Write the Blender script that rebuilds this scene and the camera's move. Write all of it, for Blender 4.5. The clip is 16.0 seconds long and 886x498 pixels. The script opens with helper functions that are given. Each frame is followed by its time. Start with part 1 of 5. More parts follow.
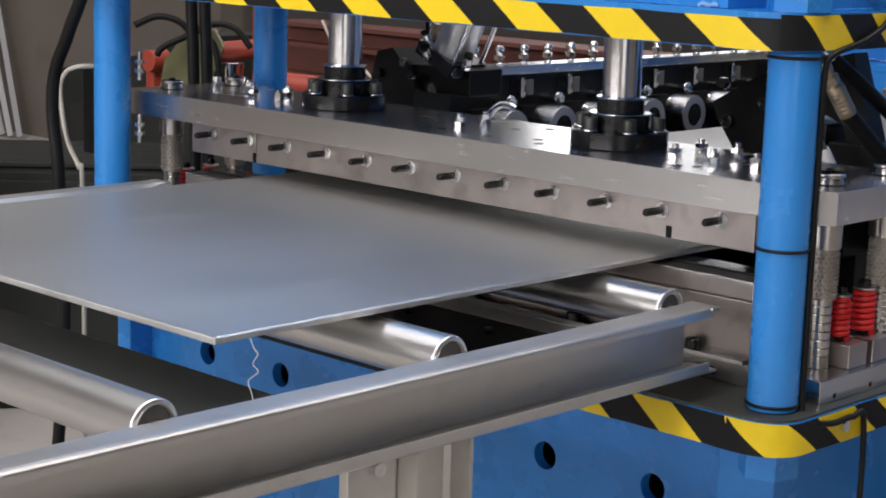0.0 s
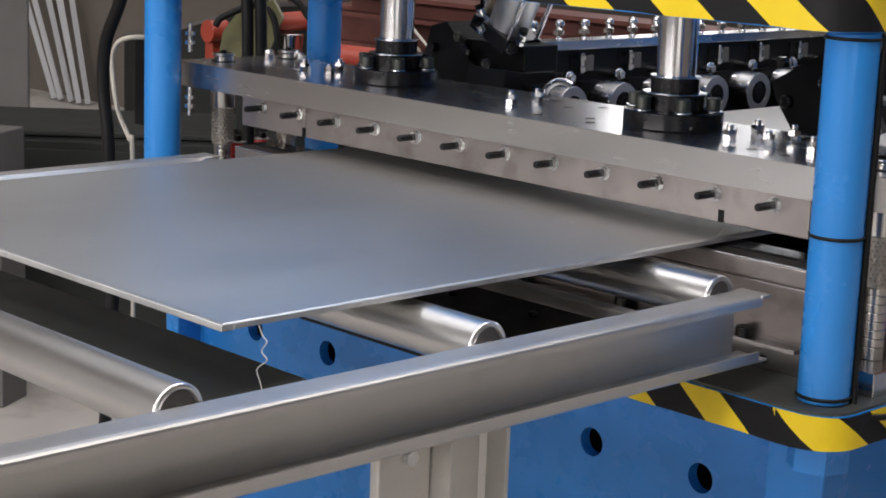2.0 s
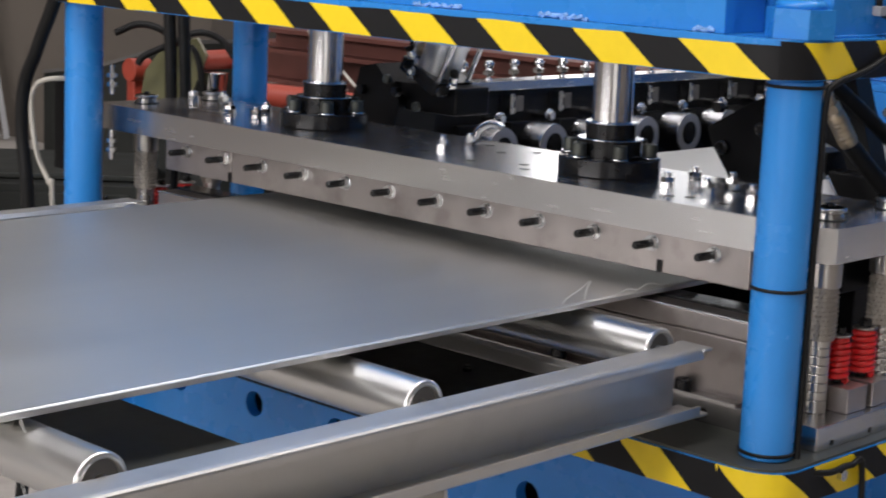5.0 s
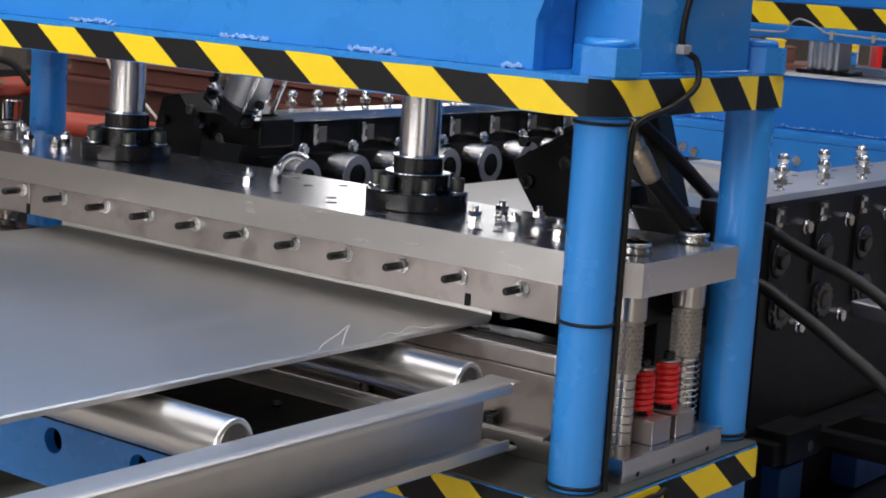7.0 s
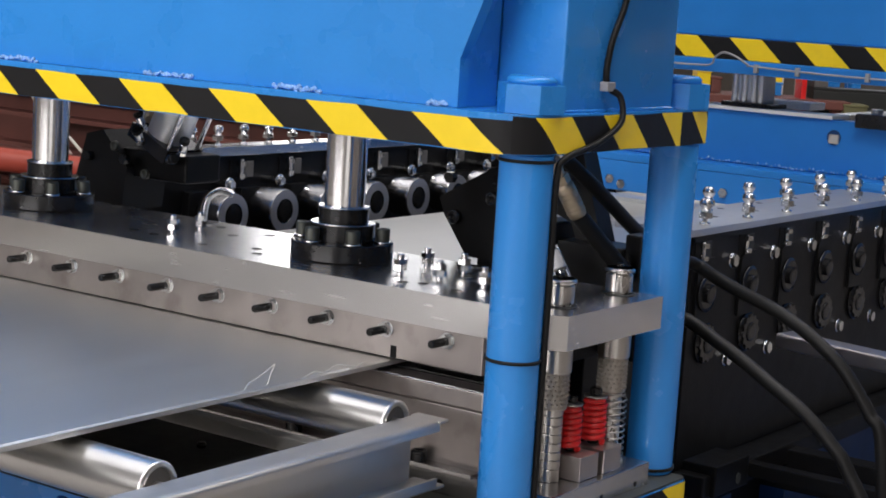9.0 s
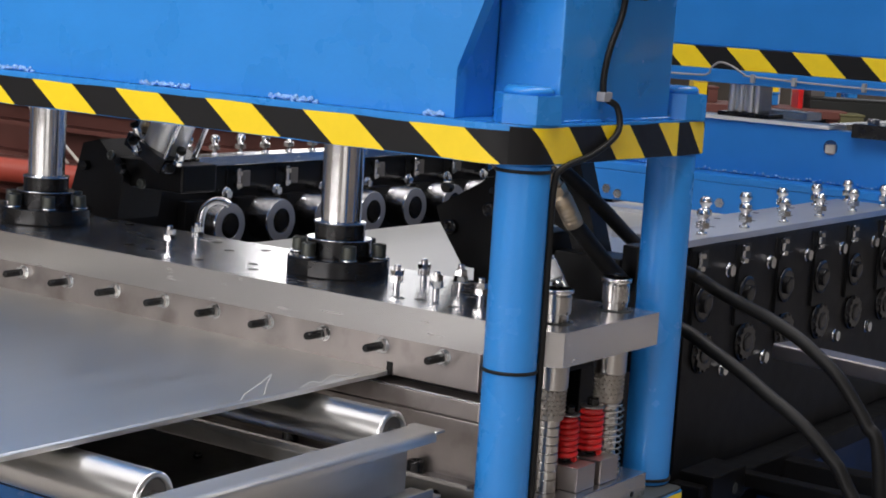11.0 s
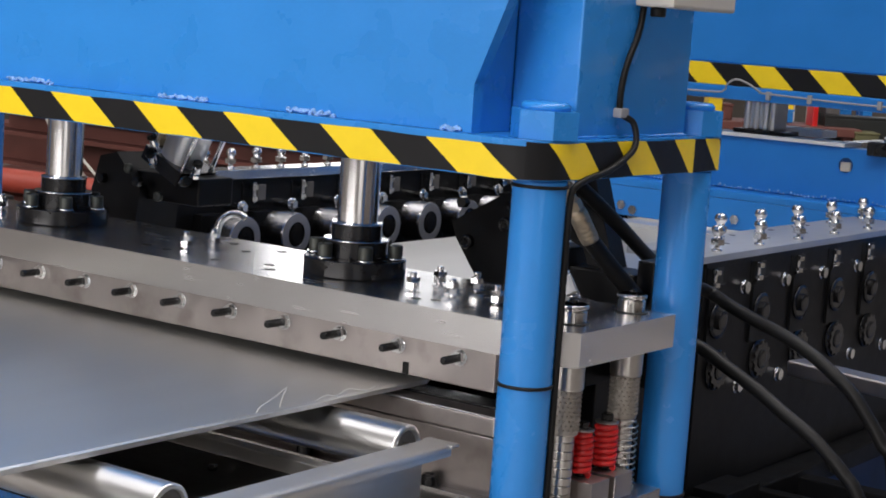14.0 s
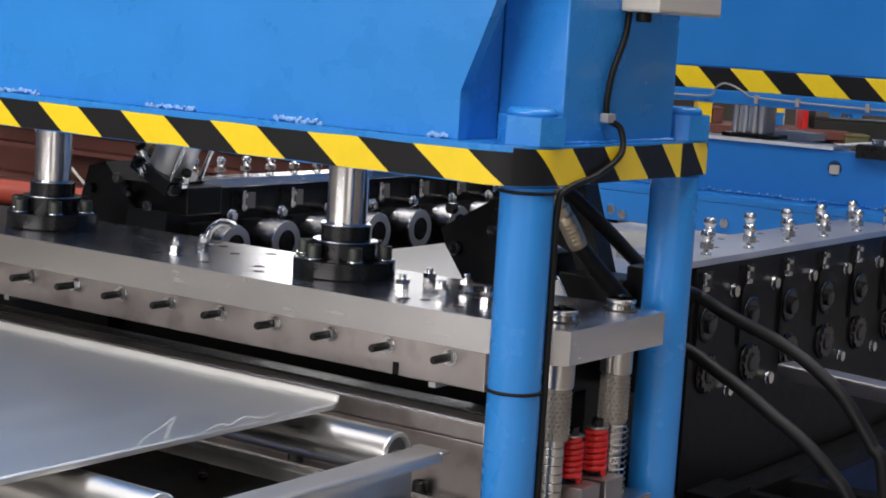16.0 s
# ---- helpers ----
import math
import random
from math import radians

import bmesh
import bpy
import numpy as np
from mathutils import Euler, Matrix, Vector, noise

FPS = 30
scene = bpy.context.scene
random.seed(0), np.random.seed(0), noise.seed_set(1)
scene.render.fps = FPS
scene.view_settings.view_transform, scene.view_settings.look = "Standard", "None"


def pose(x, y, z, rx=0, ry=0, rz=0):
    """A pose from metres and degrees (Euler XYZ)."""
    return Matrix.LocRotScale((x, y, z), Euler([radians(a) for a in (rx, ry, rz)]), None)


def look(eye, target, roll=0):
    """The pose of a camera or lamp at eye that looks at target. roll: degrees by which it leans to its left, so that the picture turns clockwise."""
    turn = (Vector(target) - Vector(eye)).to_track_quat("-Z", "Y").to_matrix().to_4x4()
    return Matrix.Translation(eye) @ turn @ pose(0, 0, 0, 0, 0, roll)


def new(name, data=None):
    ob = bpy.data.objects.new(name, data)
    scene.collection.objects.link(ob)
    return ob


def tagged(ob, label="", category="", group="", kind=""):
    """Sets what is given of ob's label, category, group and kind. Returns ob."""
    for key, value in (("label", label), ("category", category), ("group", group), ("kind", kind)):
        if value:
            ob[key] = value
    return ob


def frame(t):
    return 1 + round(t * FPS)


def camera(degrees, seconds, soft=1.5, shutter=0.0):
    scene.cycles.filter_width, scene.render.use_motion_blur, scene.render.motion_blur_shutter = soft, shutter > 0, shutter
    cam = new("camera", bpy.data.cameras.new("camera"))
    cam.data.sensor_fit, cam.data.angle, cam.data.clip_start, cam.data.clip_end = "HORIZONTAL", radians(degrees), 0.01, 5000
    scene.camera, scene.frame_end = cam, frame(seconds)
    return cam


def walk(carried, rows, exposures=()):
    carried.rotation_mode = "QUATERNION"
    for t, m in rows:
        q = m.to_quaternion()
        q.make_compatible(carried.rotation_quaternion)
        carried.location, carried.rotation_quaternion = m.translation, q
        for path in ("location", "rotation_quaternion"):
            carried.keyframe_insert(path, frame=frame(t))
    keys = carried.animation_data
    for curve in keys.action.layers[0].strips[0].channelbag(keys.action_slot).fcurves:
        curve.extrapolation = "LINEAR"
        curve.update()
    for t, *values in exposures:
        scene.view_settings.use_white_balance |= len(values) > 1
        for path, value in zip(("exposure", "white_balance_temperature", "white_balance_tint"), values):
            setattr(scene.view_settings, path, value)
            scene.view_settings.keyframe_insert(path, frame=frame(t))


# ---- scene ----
cam = camera(28.247, 16.0, soft=1.8, shutter=0.5)
PATH = [
    (0, look((2.0963, -1.9034, 1.3278), (0.4631, -0.2019, 0.8835), 1.783)),
    (0.5, look((2.0812, -1.8865, 1.3288), (0.4287, -0.2099, 0.8615), 2.241)),
    (1, look((2.0736, -1.8659, 1.3304), (0.4122, -0.2082, 0.8287), 2.483)),
    (1.5, look((2.0775, -1.8524, 1.3343), (0.3997, -0.2074, 0.8455), 2.545)),
    (2, look((2.0829, -1.8375, 1.3326), (0.3873, -0.2103, 0.8456), 2.215)),
    (2.5, look((2.0903, -1.8195, 1.3337), (0.3741, -0.2118, 0.8545), 2.083)),
    (3, look((2.0951, -1.7948, 1.3326), (0.3583, -0.2054, 0.8662), 2.433)),
    (3.2, look((2.0923, -1.7848, 1.3313), (0.3470, -0.2040, 0.8677), 2.329)),
    (5.3, look((2.0134, -1.7979, 1.3459), (0.4377, -0.0398, 0.9144), 2.638)),
    (5.5, look((2.0095, -1.7931, 1.3466), (0.4738, 0.0020, 0.9231), 2.756)),
    (6, look((2.0047, -1.7989, 1.3479), (0.5335, 0.0545, 0.9475), 3.295)),
    (6.5, look((2.0017, -1.7976, 1.3511), (0.5592, 0.0794, 0.9562), 3.411)),
    (7, look((2.0000, -1.8000, 1.3500), (0.5763, 0.0925, 0.9608), 3.660)),
    (7.5, look((1.9994, -1.7992, 1.3556), (0.6056, 0.1156, 0.9676), 3.851)),
    (8, look((1.9991, -1.7934, 1.3606), (0.6388, 0.1491, 0.9912), 3.846)),
    (8.5, look((1.9989, -1.7897, 1.3605), (0.6540, 0.1673, 1.0124), 3.724)),
    (9, look((2.0001, -1.7905, 1.3609), (0.6464, 0.1611, 1.0159), 3.621)),
    (11.5, look((1.9988, -1.7887, 1.3620), (0.6489, 0.1684, 1.0338), 3.648)),
    (12, look((2.0000, -1.7892, 1.3620), (0.6486, 0.1678, 1.0399), 3.514)),
    (12.5, look((2.0043, -1.7914, 1.3603), (0.6494, 0.1641, 1.0437), 3.584)),
    (13, look((2.0022, -1.7943, 1.3627), (0.6443, 0.1590, 1.0459), 3.789)),
    (13.5, look((1.9993, -1.7965, 1.3621), (0.6347, 0.1523, 1.0458), 3.974)),
    (14, look((1.9993, -1.7956, 1.3616), (0.6304, 0.1507, 1.0485), 4.012)),
    (14.5, look((1.9979, -1.7918, 1.3598), (0.6290, 0.1540, 1.0436), 3.748)),
    (15, look((1.9984, -1.7876, 1.3612), (0.6394, 0.1640, 1.0380), 3.723)),
    (15.5, look((2.0020, -1.7904, 1.3638), (0.6451, 0.1631, 1.0430), 3.578)),
    (16, look((2.0046, -1.7934, 1.3630), (0.6426, 0.1592, 1.0586), 3.501)),
]
walk(cam, PATH)

# ---- world, sun, hall light, exposure ----
world = bpy.data.worlds.new("hall_sky")
scene.world = world
world.use_nodes = True
sky = world.node_tree.nodes.new("ShaderNodeTexSky")
sky.sky_type, sky.sun_disc = "NISHITA", False
sky.sun_elevation, sky.sun_rotation = radians(48), radians(210)
world.node_tree.links.new(sky.outputs[0], world.node_tree.nodes["Background"].inputs[0])
world.node_tree.nodes["Background"].inputs[1].default_value = 0.10
sun = new("sun", bpy.data.lights.new("sun", "SUN"))
sun.data.energy, sun.data.angle, sun.data.color = 0.8, radians(12), (1.0, 0.96, 0.9)
sun.matrix_world = look((6, -10, 14), (0, 0, 0))
scene.view_settings.exposure = 0.0


def skylight(x, y, z, sx, sy, watts, aim, color=(1.0, 0.942, 0.925)):
    lamp = new("skylight_lamp", bpy.data.lights.new("skylight_lamp", "AREA"))
    lamp.data.shape, lamp.data.size, lamp.data.size_y = "RECTANGLE", sx, sy
    lamp.data.energy, lamp.data.color = watts, color
    lamp.matrix_world = look((x, y, z), aim)
    return lamp


# long roof lights above the line, high windows in the south, north and west walls;
# the gate in the east wall is unseen, added as weak fill
skylight(2.2, -2.0, 6.9, 1.6, 16, 640, (2.2, -1.999, 0))
skylight(-4.2, 4.0, 6.9, 1.6, 16, 240, (-4.2, 4.001, 0))
skylight(-1.2, -13.8, 4.3, 12, 2.4, 1020, (-0.3, 0, 3.0))
skylight(-1.0, 17.8, 4.3, 14, 2.4, 120, (-1, 0, 3.0))
skylight(-8.9, 11.7, 3.1, 1.7, 2.9, 60, (0, 11.7, 3.1))
skylight(-8.9, 14.2, 3.1, 2.6, 2.9, 42, (0, 14.2, 3.1))
# added fill for the faces turned to +x, through an unseen gate
skylight(9.9, -10.0, 2.0, 6.0, 3.9, 90, (0, -10.0, 2.0))


# ---- materials ----
def material(name, color, rough=0.5, metal=0.0, grain=40.0, amount=0.12, bump=0.0, bump_scale=300.0, stretch=(1, 1, 1),
             rough_vary=0.08, stain=0.0, coat=0.0, turned=0.0, spec=0.5):
    m = bpy.data.materials.new(name)
    m.use_nodes = True
    t = m.node_tree
    b = t.nodes["Principled BSDF"]
    geo = t.nodes.new("ShaderNodeTexCoord")
    mp = t.nodes.new("ShaderNodeMapping")
    mp.inputs["Scale"].default_value = stretch
    t.links.new(geo.outputs["Object"], mp.inputs[0])
    n1 = t.nodes.new("ShaderNodeTexNoise")
    n1.inputs["Scale"].default_value, n1.inputs["Detail"].default_value = grain, 6
    n2 = t.nodes.new("ShaderNodeTexNoise")
    n2.inputs["Scale"].default_value, n2.inputs["Detail"].default_value = grain / 9, 3
    t.links.new(mp.outputs[0], n1.inputs["Vector"])
    t.links.new(geo.outputs["Object"], n2.inputs["Vector"])
    add = t.nodes.new("ShaderNodeMath")
    add.operation = "ADD"
    t.links.new(n1.outputs[0], add.inputs[0])
    t.links.new(n2.outputs[0], add.inputs[1])
    ramp = t.nodes.new("ShaderNodeMapRange")
    ramp.inputs["From Min"].default_value, ramp.inputs["From Max"].default_value = 0.6, 1.4
    ramp.inputs["To Min"].default_value, ramp.inputs["To Max"].default_value = 1 - amount, 1 + amount
    t.links.new(add.outputs[0], ramp.inputs[0])
    mul = t.nodes.new("ShaderNodeVectorMath")
    mul.operation = "SCALE"
    mul.inputs[0].default_value = color
    t.links.new(ramp.outputs[0], mul.inputs["Scale"])
    last = mul.outputs[0]
    if stain:
        n3 = t.nodes.new("ShaderNodeTexNoise")
        n3.inputs["Scale"].default_value, n3.inputs["Detail"].default_value = (17.0 if metal else 5.0), 8
        t.links.new(geo.outputs["Object"], n3.inputs["Vector"])
        r3 = t.nodes.new("ShaderNodeMapRange")
        r3.inputs["From Min"].default_value, r3.inputs["From Max"].default_value = 0.55, 0.72
        r3.inputs["To Max"].default_value = stain
        t.links.new(n3.outputs[0], r3.inputs[0])
        mix = t.nodes.new("ShaderNodeMix")
        mix.data_type = "RGBA"
        mix.inputs[7].default_value = (color[0] * 0.45, color[1] * 0.4, color[2] * 0.36, 1)
        t.links.new(r3.outputs[0], mix.inputs[0])
        t.links.new(last, mix.inputs[6])
        last = mix.outputs[2]
    t.links.new(last, b.inputs["Base Color"])
    rr = t.nodes.new("ShaderNodeMapRange")
    rr.inputs["From Min"].default_value, rr.inputs["From Max"].default_value = 0.6, 1.4
    rr.inputs["To Min"].default_value, rr.inputs["To Max"].default_value = max(0.02, rough - rough_vary), min(1, rough + rough_vary)
    t.links.new(add.outputs[0], rr.inputs[0])
    t.links.new(rr.outputs[0], b.inputs["Roughness"])
    b.inputs["Metallic"].default_value = metal
    b.inputs["Coat Weight"].default_value = coat
    b.inputs["Specular IOR Level"].default_value = spec
    if turned:
        tangent = t.nodes.new("ShaderNodeCombineXYZ")
        tangent.inputs[2].default_value = 1.0
        b.inputs["Anisotropic"].default_value = turned
        t.links.new(tangent.outputs[0], b.inputs["Tangent"])
    if bump:
        nb = t.nodes.new("ShaderNodeTexNoise")
        nb.inputs["Scale"].default_value, nb.inputs["Detail"].default_value = bump_scale, 3
        t.links.new(mp.outputs[0], nb.inputs["Vector"])
        bp = t.nodes.new("ShaderNodeBump")
        bp.inputs["Strength"].default_value, bp.inputs["Distance"].default_value = bump, 0.001
        t.links.new(nb.outputs[0], bp.inputs["Height"])
        t.links.new(bp.outputs[0], b.inputs["Normal"])
    return m


M = {}
M["blue"] = material("blue_paint", (0.026, 0.235, 0.66), 0.28, 0, 14, 0.07, 0.25, 180, rough_vary=0.06, coat=0.15)
M["blue_far"] = material("blue_paint_old", (0.019, 0.200, 0.60), 0.36, 0, 10, 0.10, 0.25, 120)
M["yellow"] = material("yellow_tape", (0.85, 0.62, 0.012), 0.42, 0, 60, 0.05, 0.10, 90)
M["black_tape"] = material("black_tape", (0.010, 0.010, 0.011), 0.5, 0, 60, 0.10, 0.10, 90, spec=0.22)
M["steel"] = material("ground_steel", (0.60, 0.594, 0.594), 0.25, 1, 160, 0.035, 0.0, 500, (0.06, 1, 1), 0.035, 0.04)
M["steel_bright"] = material("turned_steel", (0.56, 0.54, 0.515), 0.30, 1, 200, 0.05, 0.0, 400, (1, 1, 0.2), 0.05, turned=0.7)
M["tool_steel"] = material("tool_steel", (0.43, 0.395, 0.38), 0.38, 1, 30, 0.14, 0.0, 350, (0.8, 1, 0.5), 0.10, 0.45)
M["chrome"] = material("chrome", (0.80, 0.80, 0.80), 0.17, 1, 300, 0.06, 0.0, 220, (1, 1, 0.02), rough_vary=0.03, turned=0.9)
M["chrome_roll"] = material("polished_roll", (0.40, 0.40, 0.41), 0.20, 1, 100, 0.06)
M["cabinet"] = material("cabinet_paint", (0.020, 0.022, 0.020), 0.55, 0, 9, 0.2, 0.2, 60, stain=0.3, spec=0.25)
M["zinc"] = material("zinc_plate", (0.66, 0.665, 0.67), 0.17, 1, 200, 0.08, 0.10, 700)
M["galv"] = material("galvanised_steel", (0.66, 0.648, 0.62), 0.46, 1, 22, 0.12, 0.0, 60, (1, 0.08, 1), 0.06, 0.14)
M["roller"] = material("zinc_roller", (0.78, 0.78, 0.77), 0.32, 1, 90, 0.04, 0.0, 300, (0.05, 1, 1), 0.025)
M["sheet"] = material("galvanised_sheet", (0.69, 0.69, 0.665), 0.44, 1, 26, 0.035, 0.0, 120, (1, 0.1, 1), 0.04)
M["roll_face"] = material("ground_roll_face", (0.36, 0.36, 0.37), 0.45, 0.7, 120, 0.06)
M["dark_steel"] = material("dark_oiled_steel", (0.085, 0.090, 0.080), 0.45, 0.6, 20, 0.2, 0.1, 80, stain=0.4)
M["edge"] = material("sheared_edge", (0.80, 0.80, 0.78), 0.52, 1, 90, 0.10)
M["black"] = material("black_oxide", (0.014, 0.014, 0.015), 0.19, 0.25, 60, 0.25, 0.10, 300, spec=0.45)
M["black_paint"] = material("black_paint", (0.0062, 0.0062, 0.0066), 0.38, 0, 30, 0.25, 0.2, 150, stain=0.2, spec=0.16)
M["rubber"] = material("black_rubber", (0.011, 0.011, 0.011), 0.42, 0, 60, 0.2, 0.15, 250, spec=0.16)
M["red"] = material("red_spring", (0.60, 0.015, 0.015), 0.35, 0, 60, 0.12)
M["orange"] = material("orange_paint", (0.34, 0.048, 0.026), 0.5, 0, 14, 0.18, 0.2, 90, stain=0.4)
M["rust"] = material("red_primer", (0.13, 0.042, 0.032), 0.6, 0, 7, 0.28, 0.3, 60, stain=0.6)
M["olive"] = material("olive_paint", (0.13, 0.125, 0.055), 0.5, 0, 12, 0.2, stain=0.5)
M["floor"] = material("concrete", (0.38, 0.355, 0.33), 0.55, 0, 6, 0.16, 0.3, 60, stain=0.5)
M["wall"] = material("painted_wall", (0.115, 0.098, 0.083), 0.8, 0, 3, 0.12, 0.3, 40, stain=0.3)
M["roof"] = material("roof_sheet", (0.40, 0.41, 0.42), 0.5, 0, 3, 0.1)
M["dark"] = material("dark_grey_paint", (0.018, 0.020, 0.019), 0.5, 0, 9, 0.2, 0.2, 60, stain=0.3)
M["grey"] = material("grey_paint", (0.30, 0.30, 0.31), 0.5, 0, 9, 0.1, 0.1, 60)
M["dull_grey"] = material("dull_grey_sheet", (0.11, 0.105, 0.10), 0.55, 0, 8, 0.2, stain=0.4)
# blue darkened for the shade under the roll former's overhanging frames
M["shaded_blue"] = material("shaded_blue_paint", (0.004, 0.040, 0.150), 0.4, 0, 12, 0.2, stain=0.4)
M["cage"] = material("satin_cage", (0.40, 0.37, 0.33), 0.45, 0.7, 200, 0.1)
M["beige"] = material("beige_plastic", (0.52, 0.49, 0.43), 0.45, 0, 40, 0.05)
M["white"] = material("white_paint", (0.75, 0.75, 0.74), 0.45, 0, 20, 0.06)
M["brass"] = material("brass", (0.50, 0.41, 0.29), 0.42, 0.8, 80, 0.1)
# paler than the blue paint: the beads' glints are in this colour
M["weld"] = material("weld_with_glints", (0.25, 0.45, 0.78), 0.22, 0, 250, 0.5, 1.0, 600)
M["bar"] = material("planed_bar", (0.62, 0.62, 0.62), 0.50, 1, 60, 0.08, 0.0, 300, (1, 0.1, 1), 0.06, 0.1)
M["alu"] = material("aluminium", (0.74, 0.74, 0.74), 0.48, 1, 60, 0.06)
M["fibre"] = material("clear_fibre", (0.75, 0.75, 0.72), 0.4, 0, 60, 0.1)


# ---- mesh helpers ----
def box(bm, x0, y0, z0, x1, y1, z1, bevel=0.0, seg=2):
    vs = [bm.verts.new(p) for p in ((x0, y0, z0), (x1, y0, z0), (x1, y1, z0), (x0, y1, z0), (x0, y0, z1), (x1, y0, z1), (x1, y1, z1), (x0, y1, z1))]
    fs = [bm.faces.new([vs[i] for i in q]) for q in ((0, 3, 2, 1), (4, 5, 6, 7), (0, 1, 5, 4), (1, 2, 6, 5), (2, 3, 7, 6), (3, 0, 4, 7))]
    if bevel:
        bmesh.ops.bevel(bm, geom=list({e for f in fs for e in f.edges}), offset=bevel, segments=seg, affect="EDGES", profile=0.6)
    return bm


def prism(bm, outline, depth, m=None, bevel=0.0):
    """An outline in x, y raised by depth along z, then laid by m."""
    a = [bm.verts.new((x, y, 0)) for x, y in outline]
    b = [bm.verts.new((x, y, depth)) for x, y in outline]
    n = len(a)
    fs = [bm.faces.new(a[::-1]), bm.faces.new(b)] + [bm.faces.new((a[i], a[(i + 1) % n], b[(i + 1) % n], b[i])) for i in range(n)]
    bmesh.ops.recalc_face_normals(bm, faces=fs)
    vs = a + b
    if bevel:
        made = bmesh.ops.bevel(bm, geom=list({e for f in fs[:2] for e in f.edges}), offset=bevel, segments=1, affect="EDGES")
        vs = list({v for f in made["faces"] for v in f.verts} | {v for v in vs if v.is_valid})
        vs = list({v for v in bm.verts if v.is_valid} if m is not None and len(bm.verts) == len(set(vs)) else vs)
    if m is not None:
        bmesh.ops.transform(bm, matrix=m, verts=vs)
    return bm


def lathe(bm, profile, n=32, m=None, caps=True):
    """A profile of (radius, height) turned about z."""
    rings = []
    tight = [profile[0]]
    for (r0, z0), (r1, z1) in zip(profile, profile[1:]):
        d = math.hypot(r1 - r0, z1 - z0)
        if d > 0.006:      # keeps the bevels crisp under smooth shading
            for u in (0.0007 / d, 1 - 0.0007 / d):
                tight.append((r0 + (r1 - r0) * u, z0 + (z1 - z0) * u))
        tight.append((r1, z1))
    for r, z in tight:
        rings.append([bm.verts.new((r * math.cos(2 * math.pi * k / n), r * math.sin(2 * math.pi * k / n), z)) for k in range(n)])
    vs = [v for q in rings for v in q]
    for a, b in zip(rings, rings[1:]):
        for k in range(n):
            f = bm.faces.new((a[k], a[(k + 1) % n], b[(k + 1) % n], b[k]))
            f.smooth = True
    if caps:
        bm.faces.new(rings[0][::-1])
        bm.faces.new(rings[-1])
    if m is not None:
        bmesh.ops.transform(bm, matrix=m, verts=vs)
    return bm


def rod(bm, r, z0, z1, n=32, m=None, c=0.0015):
    return lathe(bm, [(r - c, z0), (r, z0 + c), (r, z1 - c), (r - c, z1)], n, m)


def tube(bm, points, r, n=10):
    """A round hose along points."""
    pts = [Vector(p) for p in points]
    rings, up = [], Vector((0.13, 0.21, 0.97))
    for i, p in enumerate(pts):
        d = (pts[min(i + 1, len(pts) - 1)] - pts[max(i - 1, 0)]).normalized()
        a = d.cross(up).normalized() if i == 0 else (rings_a - d * rings_a.dot(d)).normalized()
        rings_a = a
        b = d.cross(a)
        rings.append([bm.verts.new(p + r * (a * math.cos(2 * math.pi * k / n) + b * math.sin(2 * math.pi * k / n))) for k in range(n)])
    for q, w in zip(rings, rings[1:]):
        for k in range(n):
            f = bm.faces.new((q[k], q[(k + 1) % n], w[(k + 1) % n], w[k]))
            f.smooth = True
    bm.faces.new(rings[0][::-1])
    bm.faces.new(rings[-1])
    return bm


def smooth_line(points, steps=8):
    """Points on a smooth curve through the given ones."""
    p = [Vector(q) for q in points]
    p = [2 * p[0] - p[1]] + p + [2 * p[-1] - p[-2]]
    out = []
    for i in range(1, len(p) - 2):
        for s in range(steps):
            t = s / steps
            out.append(0.5 * (2 * p[i] + (p[i + 1] - p[i - 1]) * t + (2 * p[i - 1] - 5 * p[i] + 4 * p[i + 1] - p[i + 2]) * t * t
                              + (3 * p[i] - p[i - 1] - 3 * p[i + 1] + p[i + 2]) * t ** 3))
    return out + [p[-2]]


def along(axis):
    """The turn that lays z along an axis."""
    return {"x": pose(0, 0, 0, 0, 90, 0), "-x": pose(0, 0, 0, 0, -90, 0), "y": pose(0, 0, 0, -90, 0, 0), "-y": pose(0, 0, 0, 90, 0, 0), "z": pose(0, 0, 0)}[axis]


def mesh_of(bm, name, mat):
    bmesh.ops.recalc_face_normals(bm, faces=bm.faces)
    me = bpy.data.meshes.new(name)
    bm.to_mesh(me)
    bm.free()
    me.materials.append(mat)
    return me


def part(name, bm, mat, parent=None, label=""):
    ob = new(name, mesh_of(bm, name, mat))
    if parent is not None:
        ob.parent = parent
    return tagged(ob, label)


def thing(name, x, y, z, label, category, group="", kind=""):
    ob = new(name)
    ob.empty_display_size = 0.05
    ob.location = (x, y, z)
    return tagged(ob, label, category, group, kind)


def solid(name, bm, mat, label, category, group="", kind=""):
    return tagged(new(name, mesh_of(bm, name, mat)), label, category, group, kind)


def hexagon(r, turn=0.0):
    return [(r * math.cos(math.pi / 3 * k + turn), r * math.sin(math.pi / 3 * k + turn)) for k in range(6)]


NB = bmesh.new


